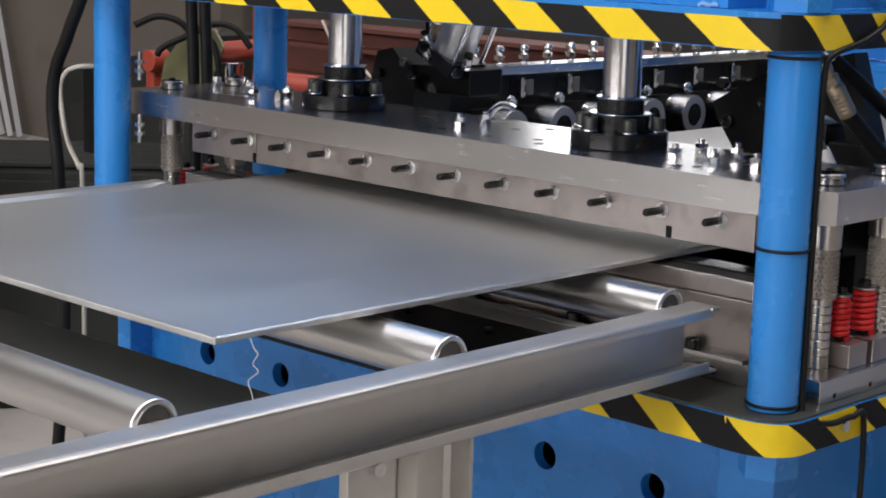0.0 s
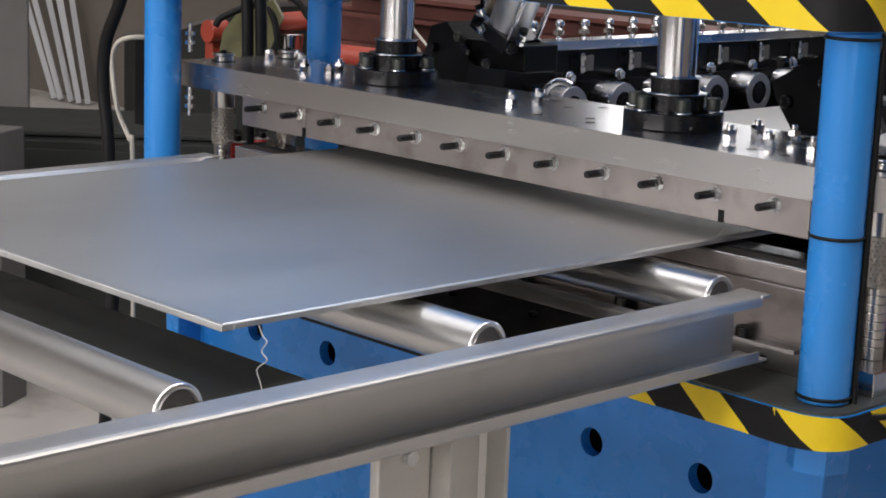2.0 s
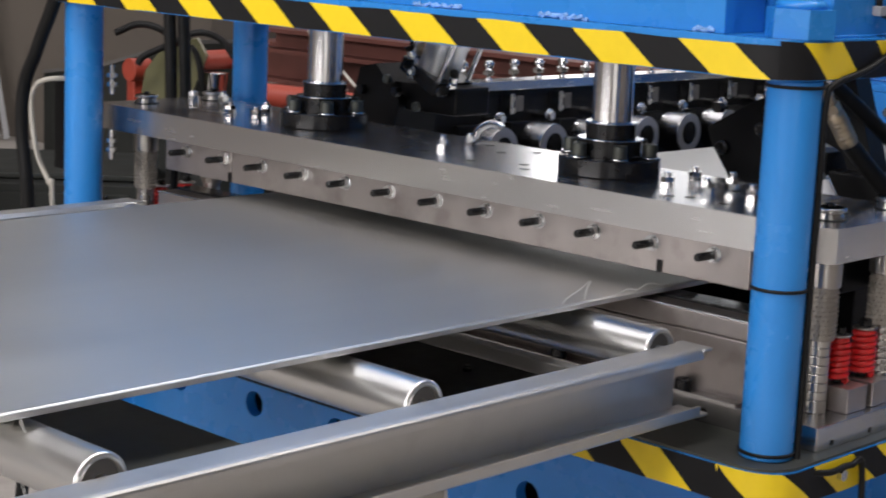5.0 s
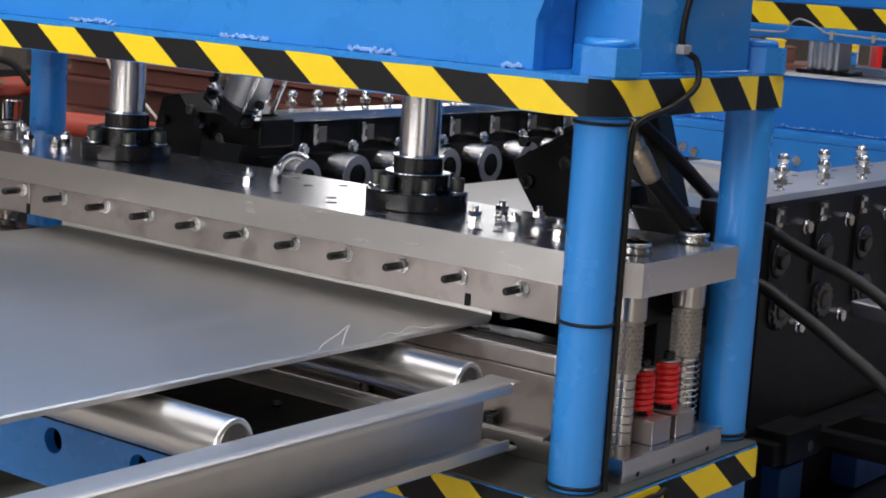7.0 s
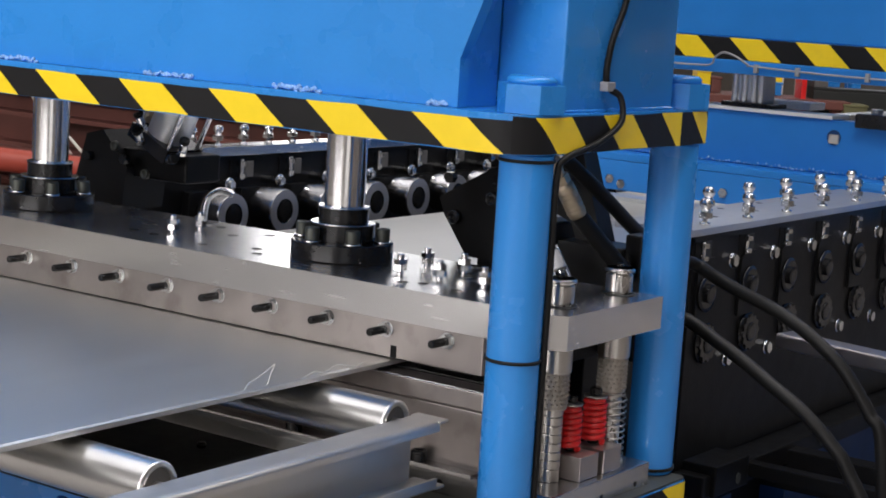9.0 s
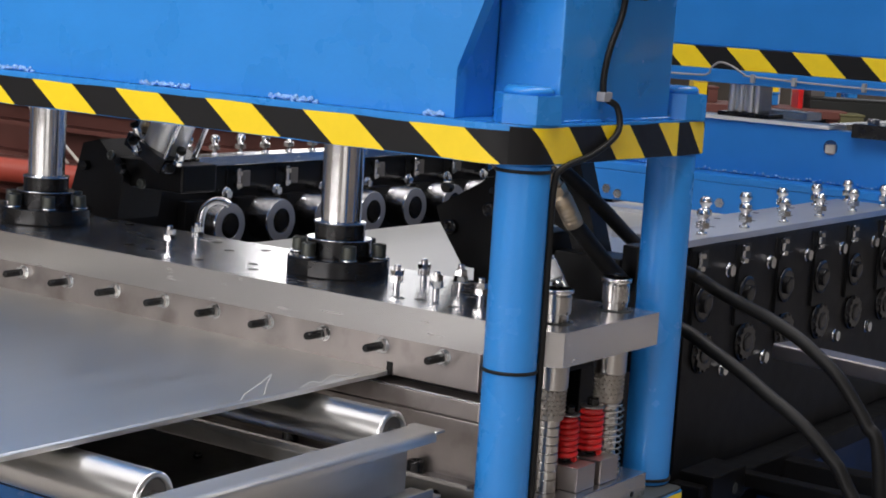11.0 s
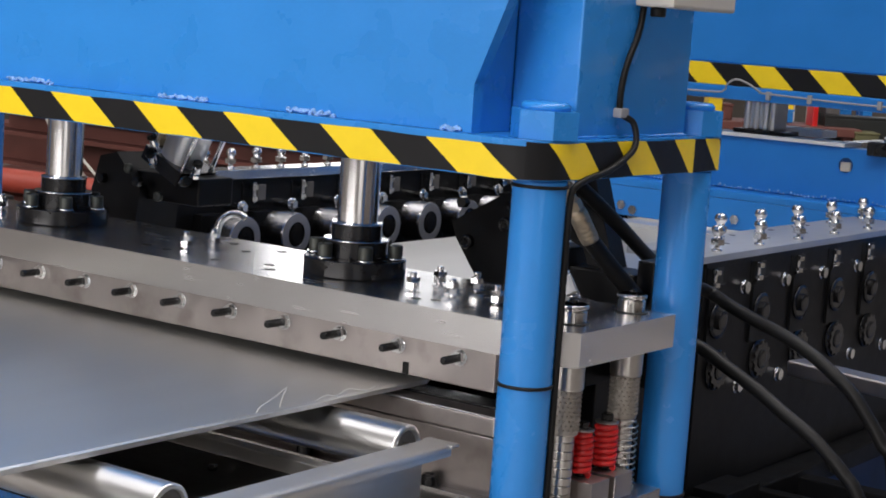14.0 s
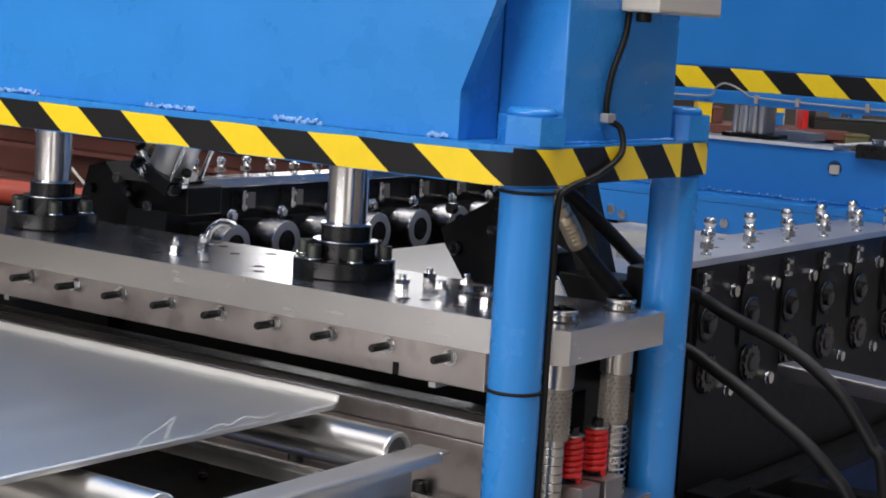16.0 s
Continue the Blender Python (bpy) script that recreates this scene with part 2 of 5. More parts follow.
# ---- hall ----
def hall():
    bm = NB()
    box(bm, -9.2, -14.2, -0.2, 10.2, 18.2, 0.0)
    solid("floor", bm, M["floor"], "stained grey concrete workshop floor", "floor", kind="structure")
    for n, (a, b, win) in {"wall_west": ((-9.2, -14.2), (-9.0, 18.2), 0), "wall_east": ((10.0, -14.2), (10.2, 18.2), 1)}.items():
        bm = NB()
        y0, y1, z0, z1 = (-13.0, -7.0, 0.0, 4.0) if win else (10.8, 15.6, 1.65, 4.55)
        if z0:
            box(bm, a[0], y0, 0, b[0], y1, z0)
        box(bm, a[0], a[1], 0, b[0], y0, 7)
        box(bm, a[0], y1, 0, b[0], b[1], 7)
        box(bm, a[0], y0, z1, b[0], y1, 7)
        if not win:
            box(bm, a[0], 12.58, z0, b[0], 12.88, z1)
        solid(n, bm, M["wall"], "plain painted workshop wall", "wall", kind="structure")
    for n, y0, y1, w0, w1 in (("wall_south", -14.2, -14.0, -7.3, 4.9), ("wall_north", 18.0, 18.2, -8.2, 6.2)):
        bm = NB()
        box(bm, -9, y0, 0, 10, y1, 3.0)
        box(bm, -9, y0, 5.6, 10, y1, 7)
        box(bm, -9, y0, 3.0, w0, y1, 5.6)
        box(bm, w1, y0, 3.0, 10, y1, 5.6)
        solid(n, bm, M["wall"], "plain painted workshop wall with high windows", "wall", kind="structure")
    solid("wall_partition", box(NB(), -9.0, 3.80, 0, -5.0, 3.95, 3.0), M["wall"], "plain brown painted partition wall", "wall", kind="structure")
    bm = NB()
    xs = [-9.2, -5.1, -3.3, 1.3, 3.1, 10.2]
    for k in range(5):
        if k % 2 == 0:
            box(bm, xs[k], -14.2, 7.0, xs[k + 1], 18.2, 7.12)
        else:
            box(bm, xs[k], -14.2, 7.0, xs[k + 1], -10.2 + (k == 1) * 6, 7.12)
            box(bm, xs[k], 6.2 + (k == 1) * 6, 7.0, xs[k + 1], 18.2, 7.12)
    solid("ceiling", bm, M["roof"], "grey steel sheet roof with long roof lights", "ceiling", kind="structure")


hall()


# ---- the press ----
POSTS = ((0.880, -0.012), (0.880, 0.364), (-0.568, -0.012), (-0.568, 0.364))
X0, X1, Y0, Y1 = -0.60, 0.913, -0.075, 0.397   # outline of the head and base slabs


CORNER = 0.055
BX1, BY1 = 0.935, 0.378     # the base slab is a little longer


def slab_outline(grow=0.0, x1=X1, y1=Y1, r=CORNER):
    pts = []
    for cx, cy, a in ((x1 - r, Y0 + r, -90), (x1 - 0.012, y1 - 0.012, 0), (X0 + 0.012, y1 - 0.012, 90), (X0 + r, Y0 + r, 180)):
        rad = r if cy < 0.1 else 0.012
        for k in range(7):
            t = radians(a + 15 * k)
            pts.append((cx + (rad + grow) * math.cos(t), cy + (rad + grow) * math.sin(t)))
    return pts


def hazard_tape(parent, z0, z1, runs, x1=X1, y1=Y1):
    """Slanting yellow and black stripes that follow the slab's rim, in runs of (first yellow, pitch, yellow's share, lean, from, to).
    u is the way along the rim: x along the front, and on round the corner."""
    rim = slab_outline(0.0015, x1, y1)
    rim = rim[21:] + rim[:21]     # begin at the front left corner
    rim = [Vector((x, y, 0)) for x, y in rim]
    dist = [X0 + CORNER - (rim[6] - rim[0]).length * 1.11]
    for a, b in zip(rim, rim[1:]):
        dist.append(dist[-1] + (b - a).length)

    def at(u):
        for i in range(len(rim) - 1):
            if dist[i + 1] >= u:
                t = max(0.0, (u - dist[i]) / max(1e-6, dist[i + 1] - dist[i]))
                return rim[i].lerp(rim[i + 1], t)
        return rim[-1]

    for start, pitch, share, lean, u0, u1 in runs:
        u = start
        while u < u1:
            for colour, off, w in (("yellow", 0.0, pitch * share), ("black_tape", pitch * share, pitch * (1 - share))):
                bm = NB()
                cols, rows_n = 8, 4
                grid = []
                for i in range(cols + 1):
                    col = []
                    for j in range(rows_n + 1):
                        f = j / rows_n
                        uu = min(max(u + off + w * i / cols + lean * (1 - f), u0), u1)
                        p = at(uu)
                        wave = 0.0009 * math.sin(uu * 31) * (f - 0.5) + 0.0003 * math.sin(uu * 57 + f)
                        col.append(bm.verts.new((p.x, p.y, z0 + (z1 - z0) * f + wave)))
                    grid.append(col)
                for i in range(cols):
                    for j in range(rows_n):
                        q = bm.faces.new((grid[i][j], grid[i + 1][j], grid[i + 1][j + 1], grid[i][j + 1]))
                        q.smooth = True
                bmesh.ops.remove_doubles(bm, verts=bm.verts, dist=1e-6)
                bmesh.ops.dissolve_degenerate(bm, edges=bm.edges, dist=1e-5)
                if len(bm.faces):
                    part("stripe", bm, M[colour], parent)
                else:
                    bm.free()
            u += pitch


def press_frame():
    press = thing("hydraulic_press", 0.156, 0.175, 0, "blue painted four post hydraulic cutting press with striped rims", "press")
    press.location = (0, 0, 0)
    for name, z0, z1, x1, y1 in (("head_slab", 1.1785, 1.226, X1, Y1), ("base_slab", 0.6665, 0.712, BX1, BY1)):
        part(name, prism(NB(), slab_outline(0.0, x1, y1), z1 - z0, pose(0, 0, z0)), M["blue"], press)
    for x, y in POSTS:
        post = part("post", rod(NB(), 0.033, 0.7165, 1.1775, 48, pose(x, y, 0)), M["blue"], press)
        for zz in (0.722,) + ((0.925, 1.168) if (x, y) == POSTS[0] else ()):
            part("cable_tie", lathe(NB(), [(0.0335, zz), (0.0352, zz), (0.0352, zz + 0.004), (0.0335, zz + 0.004)], 40, pose(x, y, 0)), M["rubber"], post, "thin black tie")
        nut = NB()
        prism(nut, hexagon(0.042, 0.3), 0.034, pose(x, y, 1.2265))
        lathe(nut, [(0.030, 1.2605), (0.030, 1.266), (0.026, 1.270)], 24, pose(x, y, 0))
        part("post_nut", nut, M["blue"], press)
        nut = NB()
        prism(nut, hexagon(0.040, 0.3), 0.035, pose(x, y, 0.628))
        part("lower_nut", nut, M["blue"], press)
    # head: front web with a slanting end, end boxes, stiffeners
    bm = NB()
    web = [(-0.58, 1.2265), (0.806, 1.2265), (0.806, 1.285), (0.860, 1.42), (0.860, 1.95), (-0.58, 1.95)]
    prism(bm, web, 0.02, pose(0, -0.038, 0, 90, 0, 0))
    part("front_web", bm, M["blue"], press)
    bm = NB()
    box(bm, -0.50, 0.34, 1.2265, 0.80, 0.36, 1.95)
    part("back_web", bm, M["blue"], press)
    for x0, x1 in ((0.800, 0.894), (-0.582, -0.488)):
        part("end_box", box(NB(), x0, 0.035, 1.2265, x1, 0.318, 1.95, 0.003), M["blue"], press)
    part("gusset", box(NB(), 0.784, -0.0375, 1.2265, 0.7998, 0.0345, 1.95), M["blue"], press)
    part("top_plate", box(NB(), -0.60, -0.058, 1.95, 0.90, 0.37, 1.97), M["blue"], press)
    # weld beads, short runs along the foot of the web; their pale colour carries the glints
    random.seed(4)
    for x0, x1 in ((-0.36, -0.26), (-0.02, 0.08), (0.29, 0.38), (0.52, 0.60), (0.765, 0.795)):
        bm = NB()
        n = int((x1 - x0) / 0.004)
        for k in range(n):
            bmesh.ops.create_icosphere(bm, subdivisions=1, radius=random.uniform(0.002, 0.0042),
                                       matrix=pose(x0 + (x1 - x0) * k / n, -0.060, 1.2275 + random.uniform(0, 0.004)))
        tagged(part("weld_bead", bm, M["weld"], press, "glossy blue weld bead with its glints in the colour"), kind="stuff")
    bm = NB()
    for k in range(60):
        bmesh.ops.create_icosphere(bm, subdivisions=1, radius=random.uniform(0.0016, 0.003), matrix=pose(0.8955, 0.04 + 0.0047 * k, 1.2275))
    tagged(part("weld_bead", bm, M["blue"], press), kind="stuff")
    # base frame with round holes in its front plate
    plate = NB()
    zc, hr = 0.527, 0.0220
    rim = [plate.verts.new(p) for p in ((-0.56, 0.071, 0.10), (0.78, 0.071, 0.10), (0.78, 0.071, 0.664), (-0.56, 0.071, 0.664))]
    edges = [plate.edges.new((rim[k], rim[(k + 1) % 4])) for k in range(4)]
    for n in range(6):
        h = -0.391 + 0.2052 * n
        ring = [plate.verts.new((h + hr * math.cos(math.pi * k / 12), 0.071, zc + hr * math.sin(math.pi * k / 12))) for k in range(24)]
        edges += [plate.edges.new((ring[k], ring[(k + 1) % 24])) for k in range(24)]
    bmesh.ops.triangle_fill(plate, use_beauty=True, edges=edges, normal=(0, -1, 0))
    grown = bmesh.ops.extrude_face_region(plate, geom=list(plate.faces))
    bmesh.ops.translate(plate, vec=(0, 0.02, 0), verts=[v for v in grown["geom"] if isinstance(v, bmesh.types.BMVert)])
    part("front_plate", plate, M["blue"], press, "blue plate with a row of round holes")
    part("inner_plate", box(NB(), -0.55, 0.16, 0.10, 0.78, 0.17, 0.66), M["dark"], press)
    for x0, x1 in ((0.780, 0.870), (-0.60, -0.56)):
        part("leg_box", box(NB(), x0, 0.02, 0.0, x1, 0.36, 0.664, 0.004), M["blue"], press)
    part("back_plate", box(NB(), -0.56, 0.30, 0.10, 0.78, 0.32, 0.664), M["blue"], press)
    part("bed_plate", prism(NB(), slab_outline(-0.0015, BX1, BY1), 0.0035, pose(0, 0, 0.7125)), M["dark_steel"], press, "bare dark steel bed plate")
    part("sole_plate", box(NB(), -0.70, -0.10, 0.0, 0.98, 0.45, 0.02, 0.003), M["blue"], press)
    # striped rims
    side = X1 - CORNER + (CORNER + 0.0015) * math.pi / 2 - (Y0 + CORNER)     # what turns a y on the right side into a way along the rim
    hazard_tape(press, 1.1795, 1.2182, ((0.7525 - 0.1655 * 9, 0.1655, 0.49, 0.051, -0.62, side - 0.074),))
    hazard_tape(press, 1.1795, 1.2235, ((side - 0.046 - 0.150, 0.150, 0.49, 0.047, side - 0.074, side + 0.312), (side + 0.231, 0.110, 0.37, 0.040, side + 0.312, side + 0.394)))
    hazard_tape(press, 0.6675, 0.7112, ((0.698 - 0.153 * 9, 0.153, 0.45, 0.052, -0.62, 0.8545), (0.851 - 0.146, 0.146, 0.605, 0.060, 0.8545, side + 0.022 + BY1 - 0.003)), BX1, BY1)
    return press


press_frame()


# ---- the tool set: upper plate rides on the rods and the guide pillars ----
PX0, PX1, PY0, PY1, PZ0, PZ1 = -0.604, 0.916, 0.040, 0.297, 0.953, 0.997


def hex_bolt(bm, r, h, m, shank=0.0, shank_r=0.0):
    prism(bm, hexagon(r), h, m)
    if shank:
        lathe(bm, [(shank_r, h), (shank_r, h + shank), (shank_r * 0.8, h + shank + 0.001)], 14, m)
    return bm


def upper_tool():
    tool = thing("upper_die_plate", 0, 0, 0, "thick ground steel upper die plate on two piston rods", "die plate")
    c = 0.022
    out = [(PX0 + c, PY0), (PX1 - c, PY0), (PX1, PY0 + c * 0.6), (PX1, PY1), (PX0, PY1), (PX0, PY0 + c * 0.6)]
    part("plate", prism(NB(), out, PZ1 - PZ0, pose(0, 0, PZ0)), M["steel"], tool)
    # knife holder bar with its studs
    for x0, x1 in ((-0.430, -0.252), (-0.250, 0.786)):
        part("knife_bar", box(NB(), x0, 0.064, 0.897, x1, 0.118, 0.9525, 0.0012), M["tool_steel"], tool)
    # notches in the bar, their shade laid on as black patches
    part("notch_shade", box(NB(), 0.640, 0.0625, 0.897, 0.649, 0.0638, 0.914), M["black_paint"], tool)
    part("notch_shade", box(NB(), -0.258, 0.0625, 0.897, -0.250, 0.0638, 0.914), M["black_paint"], tool)
    part("knife_blade", box(NB(), -0.40, 0.1185, 0.886, 0.735, 0.1215, 0.9015), M["black"], tool, "dark blade under the bar")
    for k in range(12):
        x = 0.731 - 0.1 * (11 - k)
        bm = NB()
        lathe(bm, [(0.0042, 0.0), (0.0052, 0.0015), (0.0052, 0.0395)], 14, pose(x, 0.0240, 0.9345) @ along("y"))
        for q in range(10):
            lathe(bm, [(0.0052, 0.002 + 0.0026 * q), (0.0057, 0.0033 + 0.0026 * q), (0.0052, 0.0046 + 0.0026 * q)], 14, pose(x, 0.0240, 0.9345) @ along("y"), caps=False)
        stud = part("stud", bm, M["black"], tool, "black threaded stud")
        bm = NB()
        prism(bm, hexagon(0.0095, random.uniform(0, 1)), 0.0075, pose(x, 0.0540, 0.9345) @ along("y"))
        part("nut", bm, M["zinc"], stud, "zinc plated hexagon nut")
        part("washer", rod(NB(), 0.0115, 0, 0.0018, 20, pose(x, 0.0618, 0.9345) @ along("y"), 0.0004), M["zinc"], stud)
    # rod flanges
    for x, y in RODS:
        fl = part("rod_flange", lathe(NB(), [(0.072, PZ1), (0.0735, PZ1 + 0.002), (0.0735, PZ1 + 0.024), (0.072, PZ1 + 0.0255)], 48, pose(x, y, 0)), M["black"], tool, "black oxide flange")
        part("ring", lathe(NB(), [(0.046, PZ1 + 0.0255), (0.046, PZ1 + 0.049), (0.044, PZ1 + 0.051)], 48, pose(x, y, 0)), M["black"], fl)
        # highlight on the black ring's top edge, made as a zinc band
        part("ring", lathe(NB(), [(0.0470, PZ1 + 0.0495), (0.0470, PZ1 + 0.0515), (0.036, PZ1 + 0.0525)], 48, pose(x, y, 0)), M["zinc"], fl, "pale band for the highlight on the ring's edge")
        part("collar", lathe(NB(), [(0.036, PZ1 + 0.0525), (0.036, PZ1 + 0.072), (0.035, PZ1 + 0.074)], 48, pose(x, y, 0)), M["black"], fl)
        # likewise the collar's highlight, a second zinc band
        part("collar_highlight", lathe(NB(), [(0.0370, PZ1 + 0.0725), (0.0370, PZ1 + 0.0750), (0.030, PZ1 + 0.0758)], 48, pose(x, y, 0)), M["zinc"], fl, "pale band for the highlight on the collar's edge")
        for k in range(6):
            a = radians(60 * k + 22)
            bx, by = x + 0.0595 * math.cos(a), y + 0.0595 * math.sin(a)
            bm = rod(NB(), 0.0132, PZ1 + 0.0255, PZ1 + 0.0285, 18, pose(bx, by, 0), 0.0004)
            part("washer", bm, M["zinc"], fl)
            part("cap_screw", lathe(NB(), [(0.0098, PZ1 + 0.0283), (0.0102, PZ1 + 0.030), (0.0102, PZ1 + 0.0455), (0.0092, PZ1 + 0.047), (0.0055, PZ1 + 0.047), (0.0055, PZ1 + 0.040)], 18, pose(bx, by, 0)), M["dark_steel"], fl)
        part("piston_rod", lathe(NB(), [(0.0288, PZ1 + 0.0755), (0.0292, PZ1 + 0.09), (0.0292, PZ1 + 0.30)], 56, pose(x, y, 0)), M["chrome"], tool, "chromed piston rod")
    # screw holes in the plate, black discs for the shade inside them
    for x, y in HOLES:
        part("hole_shade", lathe(NB(), [(0.0082, PZ1 + 0.0002), (0.0078, PZ1 + 0.0004), (0.001, PZ1 + 0.0004)], 20, pose(x, y, 0)), M["black_paint"], tool)
    # bushes and ball cages under the plate
    for x, y, r in PILLARS:
        bush = part("guide_bush", lathe(NB(), [(r + 0.004, PZ0 - 0.042), (r + 0.0055, PZ0 - 0.040), (r + 0.0055, PZ0)], 32, pose(x, y, 0)), M["steel_bright"], tool)
        part("bush_ring", lathe(NB(), [(r + 0.0022, PZ1), (r + 0.0065, PZ1), (r + 0.0065, PZ1 + 0.0015), (r + 0.0022, PZ1 + 0.0015)], 32, pose(x, y, 0), False), M["dark"], bush)
    return tool


RODS = ((-0.151, 0.178), (0.457, 0.180))
PILLARS = ((0.866, 0.112, 0.0165), (0.867, 0.262, 0.0165), (-0.553, 0.112, 0.0165), (-0.550, 0.262, 0.0165))
PINS = ((0.160, 0.143, 0.026), (0.158, 0.206, 0.025), (0.595, 0.136, 0.026), (0.583, 0.216, 0.026), (0.655, 0.145, 0.024), (0.649, 0.212, 0.028), (0.727, 0.146, 0.026),
        (-0.353, 0.143, 0.026), (-0.279, 0.138, 0.024), (-0.333, 0.207, 0.024), (-0.560, 0.225, 0.02), (-0.500, 0.245, 0.024), (-0.455, 0.215, 0.024))
HOLES = ((0.162, 0.249), (0.259, 0.251), (0.338, 0.132), (0.370, 0.096), (0.229, 0.202), (-0.05, 0.27), (-0.098, 0.28), (0.158, 0.105), (0.109, 0.112), (0.266, 0.094), (0.663, 0.096), (0.721, 0.091), (0.639, 0.083), (0.665, 0.199))
UPPER = upper_tool()


def stripper():
    """The sprung plate under the die plate, unseen and added to block light from behind; its bolts reach up through the
    die plate and stop when it meets the sheet.
    """
    st = thing("stripper_plate", 0, 0, 0, "dark stripper plate added to block light from behind, hung on bright bolts", "stripper plate")
    # unseen, keeps light from behind the press off the sheet under the bar
    part("plate", box(NB(), -0.42, 0.122, 0.902, 0.775, 0.290, 0.9245, 0.001), M["dark_steel"], st)
    for x, y, tall in PINS:
        z = PZ1 + 0.0008
        low = prism(NB(), hexagon(0.0098, x * 9), 0.0078, pose(x, y, z))
        bolt = part("bolt", lathe(NB(), [(0.0048, 0.9250), (0.0048, z + tall * 0.86 - 0.001), (0.0040, z + tall * 0.86)], 14, pose(x, y, 0)), M["zinc"], st, "bright zinc bolt")
        part("lock_nut", low, M["zinc"], bolt)
        part("lock_nut", prism(NB(), hexagon(0.0096, x * 5), 0.0070, pose(x, y, z + 0.0085)), M["zinc"], bolt)
        part("washer", rod(NB(), 0.0115, PZ1 + 0.0002, PZ1 + 0.0008, 18, pose(x, y, 0), 0.0002), M["zinc"], bolt)
    return st


STRIPPER = stripper()


def coil(bm, r, wire, z0, z1, turns, n=8):
    pts = [(r * math.cos(2 * math.pi * s / 16), r * math.sin(2 * math.pi * s / 16), z0 + (z1 - z0) * s / (16 * turns)) for s in range(int(16 * turns) + 1)]
    return tube(bm, pts, wire, n)


def lower_tool():
    tool = thing("lower_die_set", 0, 0, 0, "ground steel lower die set bolted on the blue base", "die set")
    part("shoe", box(NB(), PX0, 0.044, 0.7165, PX1, 0.297, 0.748, 0.0015), M["steel"], tool)
    part("die_block", box(NB(), -0.43, 0.052, 0.7485, 0.802, 0.250, 0.832, 0.0012), M["tool_steel"], tool)
    part("die_top", box(NB(), -0.43, 0.048, 0.8335, 0.802, 0.130, 0.8600, 0.0028), M["tool_steel"], tool)
    part("counter_blade", box(NB(), -0.425, 0.086, 0.8602, 0.80, 0.128, 0.8640, 0.001), M["black"], tool, "dark oiled counter blade")
    # added bright rod in place of the highlight along the die top's chamfer
    part("edge_highlight", rod(NB(), 0.0016, -0.43, 0.802, 8, pose(0, 0.0490, 0.8592) @ along("x"), 0.0004), M["zinc"], tool, "pale thin rod for the highlight on the die's edge")
    part("front_strip", box(NB(), -0.43, 0.030, 0.7485, 0.802, 0.0515, 0.756, 0.001), M["steel"], tool)
    for x in (-0.30, -0.10, 0.10, 0.30, 0.50, 0.713):
        part("cap_screw", lathe(NB(), [(0.011, 0.756), (0.011, 0.768), (0.0095, 0.770), (0.005, 0.770), (0.005, 0.764)], 20, pose(x, 0.040, 0)), M["black"], tool)
    # screw holes in the shoe: only their shade, as flat black discs
    for x in (-0.2, 0.3, 0.745):
        part("hole_shade", lathe(NB(), [(0.006, 0), (0.0055, 0.0005), (0.001, 0.0005)], 18, pose(x, 0.0438, 0.730) @ along("-y")), M["black_paint"], tool)
    for y in (0.08, 0.17, 0.26):
        part("hole_shade", lathe(NB(), [(0.004, 0), (0.0036, 0.0005), (0.001, 0.0005)], 14, pose(PX1, y, 0.724) @ along("x")), M["black_paint"], tool)
    for x, y, r in PILLARS:
        q, top = r * 0.94, r + 0.0018
        prof = [(q, 0.7485)]
        z = 0.765
        while z < 0.846:
            prof += [(q, z - 0.0013), (q - 0.0018, z - 0.0009), (q - 0.0018, z + 0.0009), (q, z + 0.0013)]
            z += 0.0115
        prof += [(q, 0.849), (r, 0.850), (r, 0.980), (top, 0.981), (top, 1.0035), (top - 0.002, 1.0045), (top - 0.002, 1.0065), (top + 0.0022, 1.0075), (top + 0.0022, 1.0115), (top, 1.0125)]
        pil = part("guide_pillar", lathe(NB(), prof, 36, pose(x, y, 0)), M["steel_bright"], tool)
        part("end_screw", lathe(NB(), [(0.0055, 1.0125), (0.0055, 1.017), (0.0045, 1.018)], 12, pose(x, y, 0)), M["black"], pil)
        bm = lathe(NB(), [(r + 0.002, 0.843), (r + 0.0027, 0.845), (r + 0.0027, 0.911), (r + 0.002, 0.913)], 36, pose(x, y, 0))
        cage = part("ball_cage", bm, M["cage"], tool, "grey cage of small steel balls")
        bm = NB()
        nb = 18
        for i in range(10):
            for k in range(nb):
                a = 2 * math.pi * (k + 0.5 * (i % 2)) / nb
                bmesh.ops.create_icosphere(bm, subdivisions=1, radius=0.0021, matrix=pose(x + (r + 0.0028) * math.cos(a), y + (r + 0.0028) * math.sin(a), 0.8505 + 0.006 * i))
        for f in bm.faces:
            f.smooth = True
        tagged(part("ball", bm, M["cage"], cage), kind="stuff")
    part("return_spring", coil(NB(), 0.0178, 0.0011, 0.749, 0.842, 11, 6), M["steel_bright"], tool).location = (PILLARS[1][0] + 0.005, PILLARS[1][1], 0)
    for sx in (1, -1):
        for y, x, sr, zt in ((0.153, 0.872, 0.0112, 0.839), (0.212, 0.873, 0.0128, 0.841)):
            xx = x if sx > 0 else 0.312 - x
            part("spring_seat", box(NB(), min(xx - 0.014 * sx, xx + 0.032 * sx), y - 0.023, 0.7485, max(xx - 0.014 * sx, xx + 0.032 * sx), y + 0.023, 0.7805, 0.0012), M["tool_steel"], tool)
            sp = part("spring", coil(NB(), sr, 0.0040, 0.784, zt, 7.0, 8), M["red"], tool, "red die spring")
            sp.location = (xx, y, 0)
